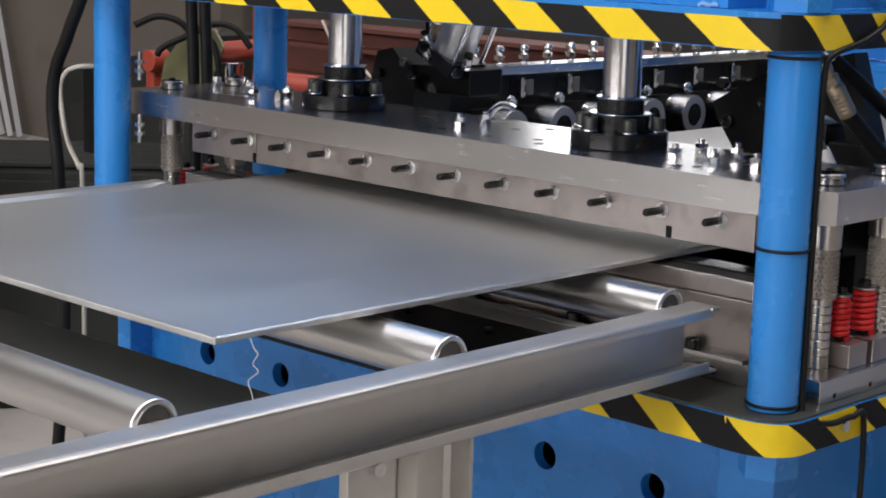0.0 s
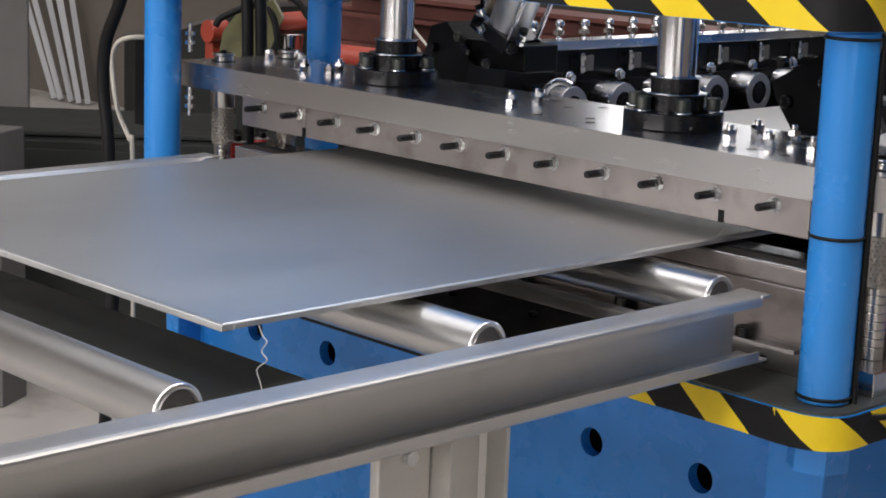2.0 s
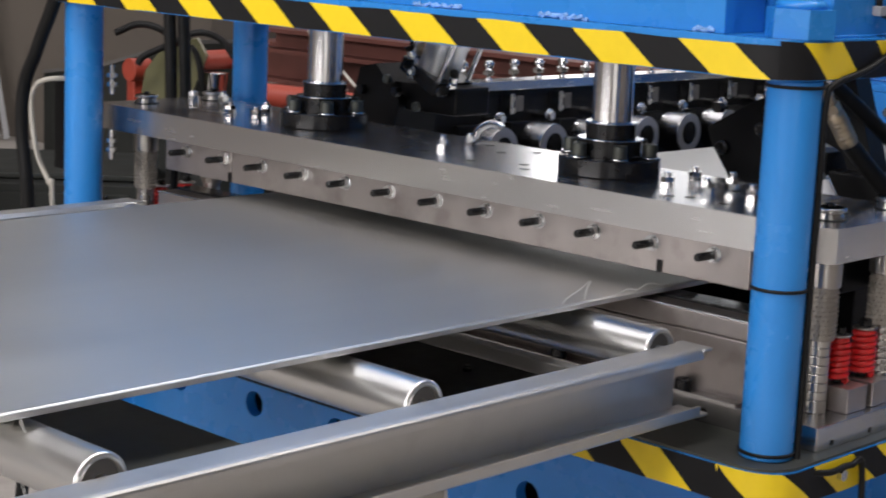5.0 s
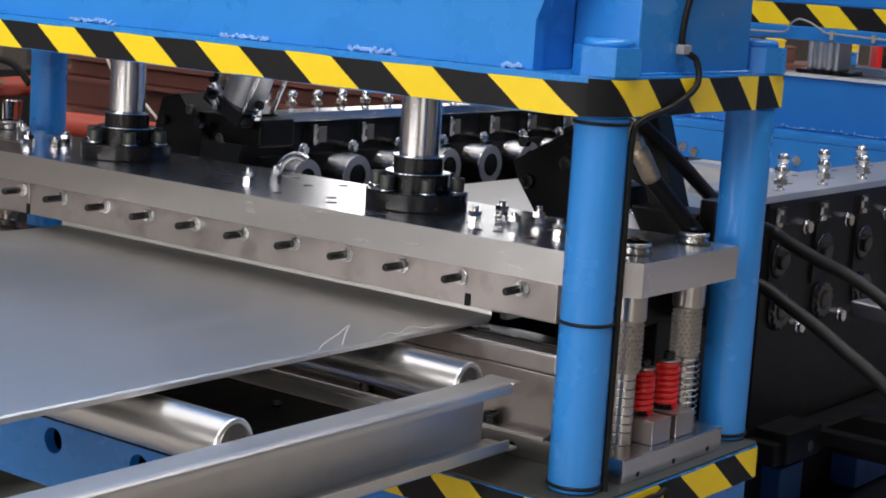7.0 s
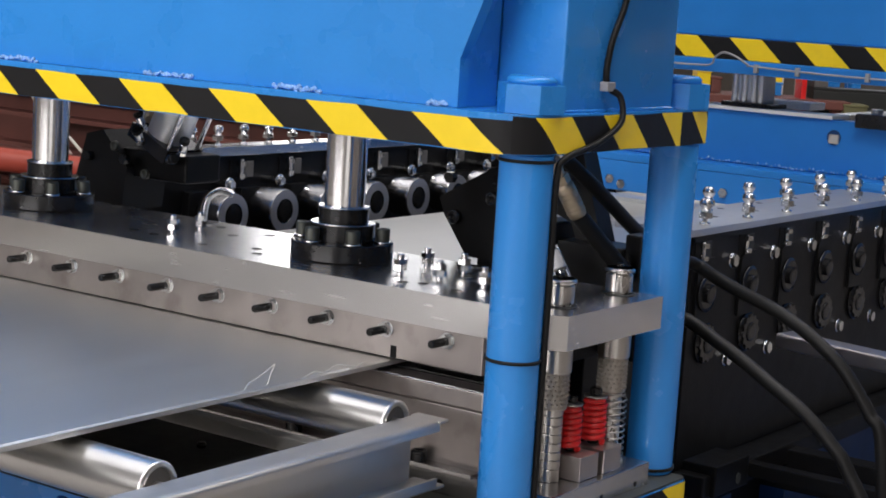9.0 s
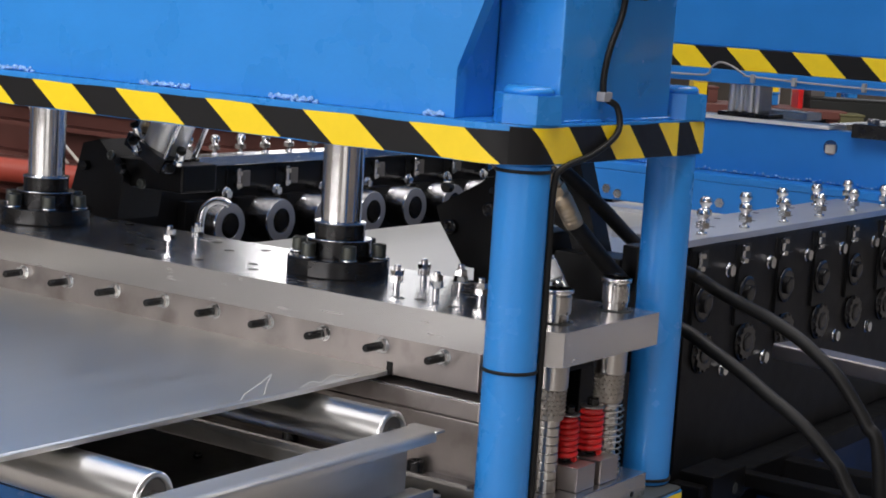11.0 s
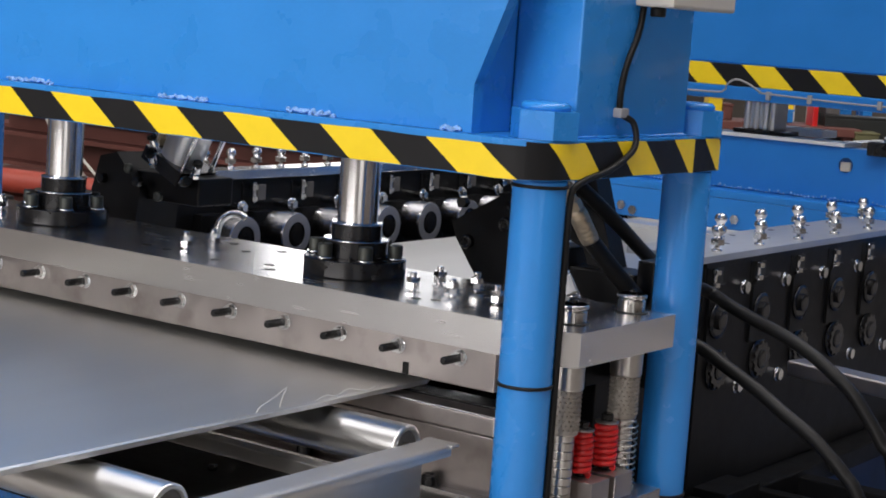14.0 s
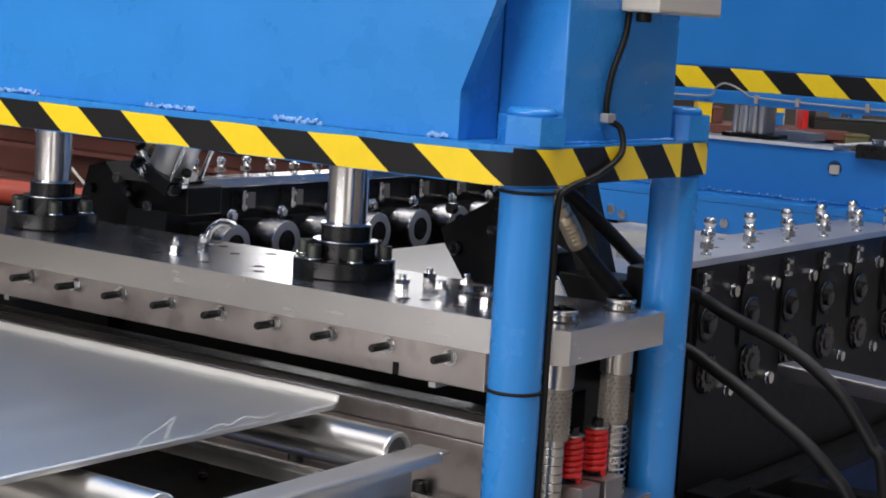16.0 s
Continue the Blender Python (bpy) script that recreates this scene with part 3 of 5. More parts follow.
            part("spring_pin", rod(NB(), sr * 0.62, 0.781, zt + 0.016, 16, pose(0, 0, 0)), M["black"], sp)
            part("spring_cap", lathe(NB(), [(sr + 0.003, zt + 0.003), (sr + 0.003, zt + 0.005), (sr, zt + 0.006)], 24), M["tool_steel"], sp)
    return tool


lower_tool()


# ---- the run-out conveyor ----
def conveyor():
    cv = thing("roller_conveyor", 0, 0, 0, "galvanised channel conveyor with free steel rollers", "conveyor")
    y0, y1 = -2.4, -0.030
    for side in (1, -1):
        xi, xo = (0.757, 0.804) if side > 0 else (-0.365, -0.412)
        t = 0.004 * side
        r = 0.006 * side
        zt, zb = (0.840, 0.752) if side > 0 else (0.857, 0.769)
        out = [(xo, zt - 0.013), (xo, zt - 0.006), (xo - r * 0.15, zt - 0.0035), (xo - r * 0.5, zt - 0.0012), (xo - r * 1.2, zt), (xi + r, zt), (xi, zt - abs(r)), (xi, zb + abs(r)), (xi + r, zb), (xo - r * 0.5, zb), (xo, zb + 0.003), (xo, zb + 0.015),
               (xo - t, zb + 0.015), (xo - t, zb + 0.004), (xi + t, zb + 0.004), (xi + t, zt - 0.004), (xo - t, zt - 0.004), (xo - t, zt - 0.013)]
        if side < 0:
            out = out[::-1]
        part("side_channel", prism(NB(), out, y1 - 0.018 - y0, pose(0, y1 - 0.018, 0, 90, 0, 0)), M["galv"], cv)
        for za, zb2 in ((zt - 0.0045, zt - 0.0002), (zb + 0.0002, zb + 0.0045)):
            part("flange_end", box(NB(), min(xi, xo), y1 - 0.0178, za, max(xi, xo), y1, zb2, 0.0018), M["galv"], cv)
        for yl in (-0.495, -2.1):
            w0, w1 = xi, xi + 0.045 * side
            tk = 0.005 * side
            us = [(w0, 0), (w1, 0), (w1, 0.005), (w0 + tk * 3, 0.005), (w0 + tk * 2, 0.012), (w0 + tk * 2, 0.078), (w0 + tk * 3, 0.085), (w1, 0.085), (w1, 0.09), (w0, 0.09)]
            leg = prism(NB(), [(x, yl - 0.09 + y) for x, y in us], zb - 0.0005)
            lg = part("leg", leg, M["galv"], cv)
            b2 = NB()
            hex_bolt(b2, 0.009, 0.008, pose(xi + 0.016 * side, yl - 0.125, 0.735) @ along("x" if side > 0 else "-x"))
            part("bolt", b2, M["zinc"], lg)
            part("bracket", box(NB(), min(w0, w1 - 0.03 * side), yl - 0.165, 0.66, max(w0, w1 - 0.03 * side), yl - 0.0905, zb - 0.001, 0.003), M["galv"], lg)
            part("foot", box(NB(), xi - 0.02, yl - 0.12, 0.0, xi + 0.06, yl + 0.03, 0.008, 0.002) if side > 0 else box(NB(), xi - 0.06, yl - 0.12, 0.0, xi + 0.02, yl + 0.03, 0.008, 0.002), M["galv"], lg)
    for k in range(6):
        y = -0.066 - 0.4164 * k
        if y < y0:
            break
        ro = part("roller", lathe(NB(), [(0.0165, -0.352), (0.0275, -0.352), (0.0295, -0.350), (0.0295, 0.748), (0.0275, 0.7505), (0.0230, 0.7505), (0.0225, 0.745), (0.0165, 0.745)], 56, pose(0, y, 0.8290) @ along("x")), M["roller"], cv)
        part("axle", rod(NB(), 0.0075, -0.36, 0.757, 16, pose(0, y, 0.8290) @ along("x")), M["steel_bright"], ro)
        part("bearing", lathe(NB(), [(0.0222, 0.7455), (0.0222, 0.7465), (0.0085, 0.7460)], 24, pose(0, y, 0.8290) @ along("x")), M["dull_grey"], ro)
    for y in (-0.118, -1.4):
        part("cross_member", box(NB(), -0.364, y - 0.012, 0.770, 0.756, y + 0.012, 0.798, 0.002), M["galv"], cv)
    bm = NB()
    box(bm, -0.364, -0.440, 0.776, 0.756, -0.136, 0.782, 0.001)
    part("under_tray", bm, M["black_paint"], cv, "black tray between the rollers")
    for x in (0.25, 0.40, 0.55, 0.70):
        part("tray_bolt", rod(NB(), 0.006, 0.782, 0.790, 12, pose(x, -0.20, 0)), M["black"], cv)
    part("under_tray", box(NB(), -0.364, -0.868, 0.784, 0.756, -0.640, 0.790, 0.001), M["dark_steel"], cv, "dark oiled steel tray")
    return cv


conveyor()


# ---- the panel that runs out of the press, and the strip behind it ----
def panel():
    pn = thing("galvanised_sheet", 0, 0, 0, "flat grey galvanised steel panel with folded rims lying on rollers", "metal sheet")
    x0, x1, y0, y1, z = -0.245, 0.640, -0.735, 0.455, 0.8745
    bm = NB()
    # section across the feed: flat top, folded rims
    nx, ny = 10, 24
    ys = [(y0 + (y1 - 0.012 - y0) * j / ny, 0.0) for j in range(ny + 1)] + [(y1 - 0.007, 0.0), (y1 - 0.0055, 0.0003), (y1 - 0.0042, 0.0012), (y1 - 0.0036, 0.0024), (y1 - 0.0020, 0.0098)]   # the sheared end is turned up
    sec = [(x0 + 0.010, -0.0060), (x0, -0.0060), (x0, -0.0012), (x0 + 0.0015, 0.0)]
    sec += [(x0 + 0.010 + (x1 - x0 - 0.020) * i / nx, 0.0) for i in range(nx + 1)]
    sec += [(x1 - 0.0015, 0.0), (x1, -0.0012), (x1, -0.0060), (x1 - 0.010, -0.0060)]
    rows = []
    for y, lift in ys:
        rows.append([bm.verts.new((x, y, z + h + lift + 0.00015 * math.sin(5 * x + 3 * y))) for x, h in sec])
    for a, b in zip(rows, rows[1:]):
        for i in range(len(sec) - 1):
            f = bm.faces.new((a[i], a[i + 1], b[i + 1], b[i]))
            f.smooth = 4 <= i < len(sec) - 5
    ob = part("sheet_skin", bm, M["sheet"], pn)
    part("front_rim", box(NB(), x0 - 0.002, y0 - 0.004, z - 0.0085, x1 + 0.002, y0 + 0.0128, z - 0.0008, 0.0012), M["edge"], pn, "bright folded front rim")
    part("side_rim", box(NB(), x1 - 0.012, y0 + 0.013, z - 0.0075, x1 + 0.002, y1 - 0.010, z - 0.0012, 0.0008), M["edge"], pn, "bright folded side rim")
    part("side_rim", box(NB(), x0 - 0.002, y0 + 0.013, z - 0.0075, x0 + 0.012, y1 - 0.010, z - 0.0012, 0.0008), M["edge"], pn, "bright folded side rim")
    # wisps of torn film hanging from the rim
    for pts in (((0.641, -0.690, 0.868), (0.646, -0.688, 0.856), (0.652, -0.687, 0.850), (0.645, -0.688, 0.838), (0.653, -0.687, 0.830), (0.640, -0.690, 0.818), (0.645, -0.69, 0.806), (0.649, -0.688, 0.79)),
                ((0.637, 0.100, 0.872), (0.632, 0.112, 0.879), (0.627, 0.130, 0.882), (0.620, 0.155, 0.885), (0.612, 0.185, 0.891), (0.623, 0.165, 0.884), (0.632, 0.150, 0.875)),
                ((0.640, 0.21, 0.876), (0.636, 0.235, 0.879), (0.641, 0.250, 0.877), (0.635, 0.28, 0.881), (0.640, 0.31, 0.876), (0.637, 0.335, 0.878))):
        part("film_wisp", tube(NB(), smooth_line(pts, 5), 0.0006, 6), M["fibre"], pn, "thin pale wisp of torn film")
    return pn


PANEL = panel()


def strip():
    st = thing("galvanised_strip", 0, 0, 0, "uncut galvanised strip lying in the roll former", "steel strip")
    part("strip_skin", box(NB(), -0.245, 0.490, 0.8715, 0.640, 5.9, 0.8735), M["sheet"], st)
    for x in (-0.245, 0.628):
        part("strip_rim", box(NB(), x, 0.490, 0.864, x + 0.012, 5.9, 0.871), M["edge"], st)
    return st


STRIP = strip()


# ---- the roll former behind the press ----
def grease_nipple(x, y, z, s=1.0):
    g = thing("grease_point", 0.2 + 0.9 * x, 0.9 * y - 0.18, 0.136 + 0.9 * z, "bright steel domed adjusting screw with lock nuts", "adjusting screw", "adjusting screws on the roll former")
    g.scale = (s, s, s)
    bm = NB()
    lathe(bm, [(0.009, 0), (0.009, 0.004), (0.0045, 0.005), (0.0045, 0.011)], 16)
    prism(bm, hexagon(0.0125), 0.010, pose(0, 0, 0.011))
    part("lock_nut", bm, M["zinc"], g)
    part("dome", lathe(NB(), [(0.0075, 0.021), (0.0075, 0.027), (0.011, 0.031), (0.0115, 0.036), (0.009, 0.0415), (0.004, 0.044)], 18), M["zinc"], g)
    return g


def roll_former():
    rf = thing("roll_former", 0, 0, 0, "black painted roll forming machine with two rows of steel rollers", "roll former")
    P = 0.185
    rf.location, rf.scale = (0.2, -0.18, 0.136), (0.9, 0.9, 0.9)   # its true size and place
    # right side frame
    xr = 0.544
    part("side_frame", box(NB(), xr - 0.035, 1.118, 0.50, xr, 6.8, 0.945, 0.002), M["black_paint"], rf)
    part("top_bar", box(NB(), xr - 0.158, 1.098, 0.9455, xr + 0.004, 6.8, 0.959, 0.0015), M["bar"], rf, "bare steel top bar")
    part("top_lip", box(NB(), xr + 0.0005, 1.118, 0.936, xr + 0.003, 6.8, 0.945, 0.0008), M["black_paint"], rf)
    for k in range(26):
        y = 1.175 + P * k
        slot = part("bearing_block", prism(NB(), [(-0.040, -0.06), (0.040, -0.06), (0.040, 0.052), (0.026, 0.066), (-0.026, 0.066), (-0.040, 0.052)], 0.006, pose(xr, y, 0.835) @ pose(0, 0, 0, 90, 0, 90)), M["black_paint"], rf)
        part("shaft_end", lathe(NB(), [(0.036, 0.0), (0.036, 0.004), (0.030, 0.006), (0.028, 0.004), (0.018, 0.004), (0.018, 0.012), (0.012, 0.013)], 24, pose(xr + 0.006, y, 0.835) @ along("x")), M["black"], slot)
        if k < 14:
            for zz, yy, rr in ((0.835, y, 0.033), (0.737, y + 0.018, 0.036)):
                b = NB()
                teeth = [(rr if q % 4 < 2 else rr - 0.0045, radians(7.5 * q)) for q in range(48)]
                prism(b, [(u * math.cos(a), u * math.sin(a)) for u, a in teeth], 0.0055, pose(xr + 0.0055, yy, zz) @ along("x"))
                part("lock_ring", b, M["black"], rf)
        low = part("shaft_end", lathe(NB(), [(0.040, 0.0), (0.040, 0.004), (0.033, 0.007), (0.030, 0.005), (0.019, 0.005), (0.019, 0.013), (0.013, 0.014)], 24, pose(xr, y + 0.018, 0.737) @ along("x")), M["black"], rf)
        for yy, zz in ((y + 0.112, 0.887), (y + 0.118, 0.692)):
            b = NB()
            hex_bolt(b, 0.012, 0.010, pose(xr, yy, zz) @ along("x"))
            lathe(b, [(0.0145, 0.0), (0.0145, 0.002), (0.011, 0.002)], 18, pose(xr, yy, zz) @ along("x"))
            part("bolt", b, M["zinc"], rf, "zinc plated bolt")
        b = NB()
        ys = y - 0.030
        # slot's shade as a black patch on the solid frame
        win = part("window", box(NB(), xr + 0.0003, ys - 0.020, 0.893, xr + 0.0015, ys + 0.045, 0.937), M["rubber"], rf, "black patch for the shade in a side frame slot")
        part("block", box(NB(), xr + 0.0016, ys + 0.018, 0.896, xr + 0.004, ys + 0.042, 0.934, 0.0006), M["dark"], win)
        lathe(b, [(0.0045, -0.024), (0.0045, 0.012)], 12, pose(xr + 0.008, ys, 0.922))
        prism(b, hexagon(0.0095), 0.009, pose(xr + 0.0105, ys, 0.924))
        prism(b, hexagon(0.0090), 0.009, pose(xr + 0.0105, ys, 0.900))
        part("setting_screw", b, M["zinc"], rf)
    # left side frame, seen from inside
    xl = -0.815
    part("side_frame", box(NB(), xl - 0.035, 0.98, 0.56, xl, 6.8, 0.945, 0.002), M["black_paint"], rf)
    part("top_bar", box(NB(), xl - 0.055, 0.98, 0.9455, xl + 0.010, 6.8, 0.968, 0.0015), M["steel"], rf, "bright top bar")
    for k in range(20):
        y = 1.228 + 0.1806 * k
        blk = part("bearing_block", box(NB(), xl + 0.0005, y - 0.035, 0.75, xl + 0.025, y + 0.035, 0.868, 0.003), M["black_paint"], rf)
        # a window in the frame with its setting screw and the bright block beside it
        ws = y + 0.158
        win = part("window_rim", box(NB(), xl + 0.0005, ws - 0.034, 0.888, xl + 0.004, ws - 0.030, 0.935, 0.0008), M["black_paint"], rf)
        part("block", box(NB(), xl + 0.0005, ws + 0.016, 0.892, xl + 0.008, ws + 0.046, 0.930, 0.001), M["dull_grey"], win, "bare steel block")
        b = NB()
        lathe(b, [(0.006, 0.888), (0.006, 0.938)], 12, pose(xl + 0.016, ws - 0.006, 0))
        prism(b, hexagon(0.0135), 0.011, pose(xl + 0.016, ws - 0.006, 0.921))
        prism(b, hexagon(0.0125), 0.010, pose(xl + 0.016, ws - 0.006, 0.893))
        part("setting_screw", b, M["zinc"], win)
        b = NB()
        lathe(b, [(0.0165, 0), (0.0165, 0.003), (0.012, 0.0035)], 20, pose(xl + 0.050, y + 0.072, 0.884) @ along("x"))
        hex_bolt(b, 0.0105, 0.012, pose(xl + 0.0505, y + 0.072, 0.884) @ along("x"))
        lathe(b, [(0.010, -0.05), (0.010, 0.0)], 14, pose(xl + 0.050, y + 0.072, 0.884) @ along("x"))
        part("bolt", b, M["zinc"], blk)
        if k < 14:
            m = pose(xl + 0.04, y, 0.824) @ along("x")
            rl = part("form_roll", lathe(NB(), [(0.030, 0.025), (0.0500, 0.025), (0.0525, 0.028), (0.0525, 0.089), (0.0505, 0.092), (0.0300, 0.0925), (0.0295, 0.086), (0.012, 0.086)], 44, m), M["chrome_roll"], rf, "polished steel forming roll")
            part("roll_face", lathe(NB(), [(0.0503, 0.0922), (0.0300, 0.0930)], 44, m, False), M["roll_face"], rl)
            part("shaft", lathe(NB(), [(0.0285, 0.0), (0.0285, 0.0895), (0.0270, 0.091), (0.020, 0.091), (0.0195, 0.0885), (0.010, 0.0885)], 32, m), M["black"], rl)
            b = NB()
            prism(b, [(u * math.cos(a), u * math.sin(a)) for u, a in (((0.024 if q % 2 else 0.0205), radians(22.5 * q)) for q in range(16))], 0.003, m @ pose(0, 0, 0.0912))
            part("lock_plate", b, M["black"], rl)
    # drives and bed
    # black colour stands in for the shade low in the machine
    part("bed", box(NB(), xl - 0.064, 1.10, 0.12, xr - 0.05, 6.8, 0.555, 0.004), M["black_paint"], rf, "bed frame in black that stands in for the shade low down")
    part("bed_rail", box(NB(), xr - 0.049, 1.12, 0.455, xr + 0.060, 6.8, 0.498, 0.004), M["black_paint"], rf, "black bed rail")
    part("cover_plate", box(NB(), xr - 0.049, 1.62, 0.30, xr + 0.012, 6.7, 0.452, 0.004), M["shaded_blue"], rf, "dark blue cover plate")
    part("lower_rail", box(NB(), xr - 0.049, 1.12, 0.20, xr + 0.060, 6.7, 0.297, 0.004), M["black_paint"], rf, "black lower rail")
    for k in range(5):
        b = NB()
        hex_bolt(b, 0.012, 0.010, pose(xr + 0.0605, 1.25 + 0.42 * k, 0.476) @ along("x"))
        part("bolt", b, M["dark_steel"], rf)
    part("outrigger", box(NB(), xr + 0.0025, 1.295, 0.470, 1.06, 1.330, 0.497, 0.003), M["black_paint"], rf, "black steel outrigger bar")
    part("outrigger", box(NB(), xr + 0.0025, 1.50, 0.400, 1.10, 1.55, 0.485, 0.003), M["black_paint"], rf, "black steel outrigger bar")
    part("outrigger_block", box(NB(), xr - 0.02, 1.15, 0.455, xr + 0.07, 1.2945, 0.515, 0.003), M["black_paint"], rf)
    for y in (1.3, 3.4, 5.6):
        for x in (xl - 0.02, xr - 0.09):
            part("leg", box(NB(), x, y, 0.0, x + 0.08, y + 0.1, 0.40, 0.003), M["shaded_blue"], rf)
    # shade of the overhanging frames is in the tray's dark blue
    part("drip_tray", box(NB(), xr + 0.03, 1.3, 0.10, xr + 0.9, 6.6, 0.14, 0.004), M["shaded_blue"], rf, "blue side tray with the frames' shade in its dark colour")
    # black discs on the bar stand for the shaded holes
    for k in range(16):
        part("bar_hole_shade", lathe(NB(), [(0.0075, 0.9592), (0.007, 0.9596), (0.001, 0.9596)], 16, pose(xr - 0.070, 1.155 + 0.185 * k, 0)), M["black_paint"], rf)
        part("bar_hole_shade", lathe(NB(), [(0.0075, 0.9592), (0.007, 0.9596), (0.001, 0.9596)], 16, pose(xr - 0.130, 1.115 + 0.185 * k, 0)), M["black_paint"], rf)
    for k in range(18):
        grease_nipple(xr - 0.024, 1.206 + 0.185 * k, 0.959, 1.04)
        grease_nipple(xr - 0.122, 1.227 + 0.185 * k, 0.959, 1.04)
    for k in range(24):
        grease_nipple(xl - 0.022, 1.150 + 0.0915 * k, 0.968)
    return rf


roll_former()


# a bright bar beside the roll former
b = box(NB(), -0.024, -0.013, 0.0, 0.024, 0.013, 0.80, 0.005, 3)
bmesh.ops.transform(b, matrix=pose(0.82, 0.927, 0.823) @ pose(0, 0, 0, 0, 90, -12.5) @ pose(0, 0, 0, 0, 0, 90), verts=b.verts)
solid("guard_rail", b, M["tool_steel"], "worn flat steel bar beside the roll former", "rail")
solid("rail_stand", rod(NB(), 0.014, 0.0, 0.8085, 16, pose(1.55, 0.765, 0)), M["black_paint"], "thin black stand under a steel bar", "stand")


# ---- side clamps: black boxes with tilted air cylinders ----
def clamp(x, y, z, flip):
    c = thing("clamp_unit", x, y, z, "black steel clamp box with a tilted steel cylinder", "clamp", "clamp units behind the die plate")
    s = flip
    out = [(-0.075, 0.0), (-0.035, 0.125), (0.005, 0.135), (0.065, 0.075), (0.055, 0.0)] if s > 0 else [(0.010, -0.03), (-0.035, 0.03), (-0.045, 0.055), (0.03, 0.098), (0.075, 0.120), (0.075, -0.03)]
    part("box", prism(NB(), out, 0.10, pose(0, 0.05, 0, 90, 0, 0), ), M["black_paint"], c)
    if s < 0:
        part("side_cheek", prism(NB(), [(0.076, 0.120), (0.076, 0.065), (0.155, 0.035), (0.18, -0.03), (0.222, -0.03), (0.165, 0.145)], 0.04, pose(0, 0.05, 0, 90, 0, 0)), M["black_paint"], c)
    part("bracket", box(NB(), 0.03, -0.03, 0.058, 0.185, 0.055, 0.106, 0.004) if s > 0 else box(NB(), 0.06, -0.01, 0.0, 0.14, 0.06, 0.035, 0.004), M["black_paint"], c)
    m = pose(0.098, 0.012, 0.128, 0, 26, 0) if s > 0 else pose(0.050, 0.09, 0.09, 0, -26, 0)
    part("cylinder", rod(NB(), 0.037, 0.0, 0.26, 36, m), M["alu"], c, "bare aluminium cylinder")
    part("cylinder_foot", prism(NB(), [(-0.048, -0.044), (0.048, -0.044), (0.048, 0.044), (-0.048, 0.044)], 0.026, m @ pose(0, 0, -0.022)), M["black"], c)
    for dx, dy in ((-0.041, -0.036), (0.041, -0.036), (0.041, 0.036), (-0.041, 0.036)):
        part("tie_rod", rod(NB(), 0.0045, 0.0, 0.26, 12, m @ pose(dx, dy, 0)), M["chrome"], c)
    for dx in (-0.042, 0.045):
        b = NB()
        hex_bolt(b, 0.009, 0.012, pose(0.02 + dx, -0.0505, 0.045 + abs(dx)) @ along("-y"))
        part("bolt", b, M["black"], c)
    b = NB()
    lathe(b, [(0.008, 0), (0.008, 0.02), (0.006, 0.022), (0.006, 0.035)], 14, m @ pose(-0.05, -0.01, 0.0))
    prism(b, hexagon(0.010), 0.012, m @ pose(-0.05, -0.01, 0.005))
    part("hose_fitting", b, M["brass"], c)
    return c


def push_fitting(parent, x, y, z, aim, r=0.0075):
    """A bright elbow with its nut, on a clamp's box."""
    m = Matrix.Translation((x, y, z)) @ Vector(aim).to_track_quat("Z", "Y").to_matrix().to_4x4()
    b = NB()
    lathe(b, [(r * 0.7, 0.0), (r * 0.7, 0.012), (r, 0.013), (r, 0.024), (r * 0.8, 0.026)], 16, m)
    prism(b, hexagon(r * 1.15), 0.007, m @ pose(0, 0, 0.002))
    part("elbow", b, M["zinc"], parent, "bright air line elbow")
    part("collar", lathe(NB(), [(r * 1.05, 0.0262), (r * 1.2, 0.028), (r * 1.1, 0.034), (r * 0.6, 0.034)], 16, m), M["rubber"], parent)


left_clamp = clamp(-0.235, 0.42, 0.955, 1)
for x, y, z, aim in ((0.100, -0.052, 0.120, (0.2, -0.6, 0.7)), (0.106, -0.052, 0.142, (-0.3, -0.3, 1)), (0.151, -0.036, 0.096, (0.8, -0.5, 0.2)), (0.176, -0.034, 0.108, (0.5, -0.3, 0.8))):
    push_fitting(left_clamp, x, y, z, aim)
for x, z in ((0.038, 0.110), (0.112, 0.069)):
    b = NB()
    lathe(b, [(0.0085, 0), (0.0085, 0.006), (0.0075, 0.007), (0.004, 0.007), (0.004, 0.004)], 18, pose(x, -0.0505, z) @ along("-y"))
    part("cap_screw", b, M["dark_steel"], left_clamp)
part("air_line", tube(NB(), smooth_line(((0.106, -0.062, 0.172), (0.11, -0.07, 0.20), (0.09, -0.06, 0.235), (0.10, -0.02, 0.27)), 6), 0.0035, 8), M["rubber"], left_clamp)
for px, py in ((-0.26, 0.40), (0.56, 0.43)):
    solid("clamp_stand", box(NB(), px - 0.018, py, 0.7125, px + 0.018, py + 0.035, 0.954, 0.002) if px < 0 else box(NB(), px - 0.04, py + 0.006, 0.7125, px + 0.04, py + 0.04, 0.969, 0.002), M["black_paint"], "black steel stand under a clamp box", "stand")
right_clamp = clamp(0.520, 0.44, 1.000, -1)
part("lower_body", box(NB(), 0.150, -0.02, -0.145, 0.262, 0.05, 0.012, 0.004), M["black_paint"], right_clamp)
part("upright", box(NB(), 0.270, -0.03, -0.147, 0.298, 0.01, 0.036, 0.003), M["black_paint"], right_clamp)
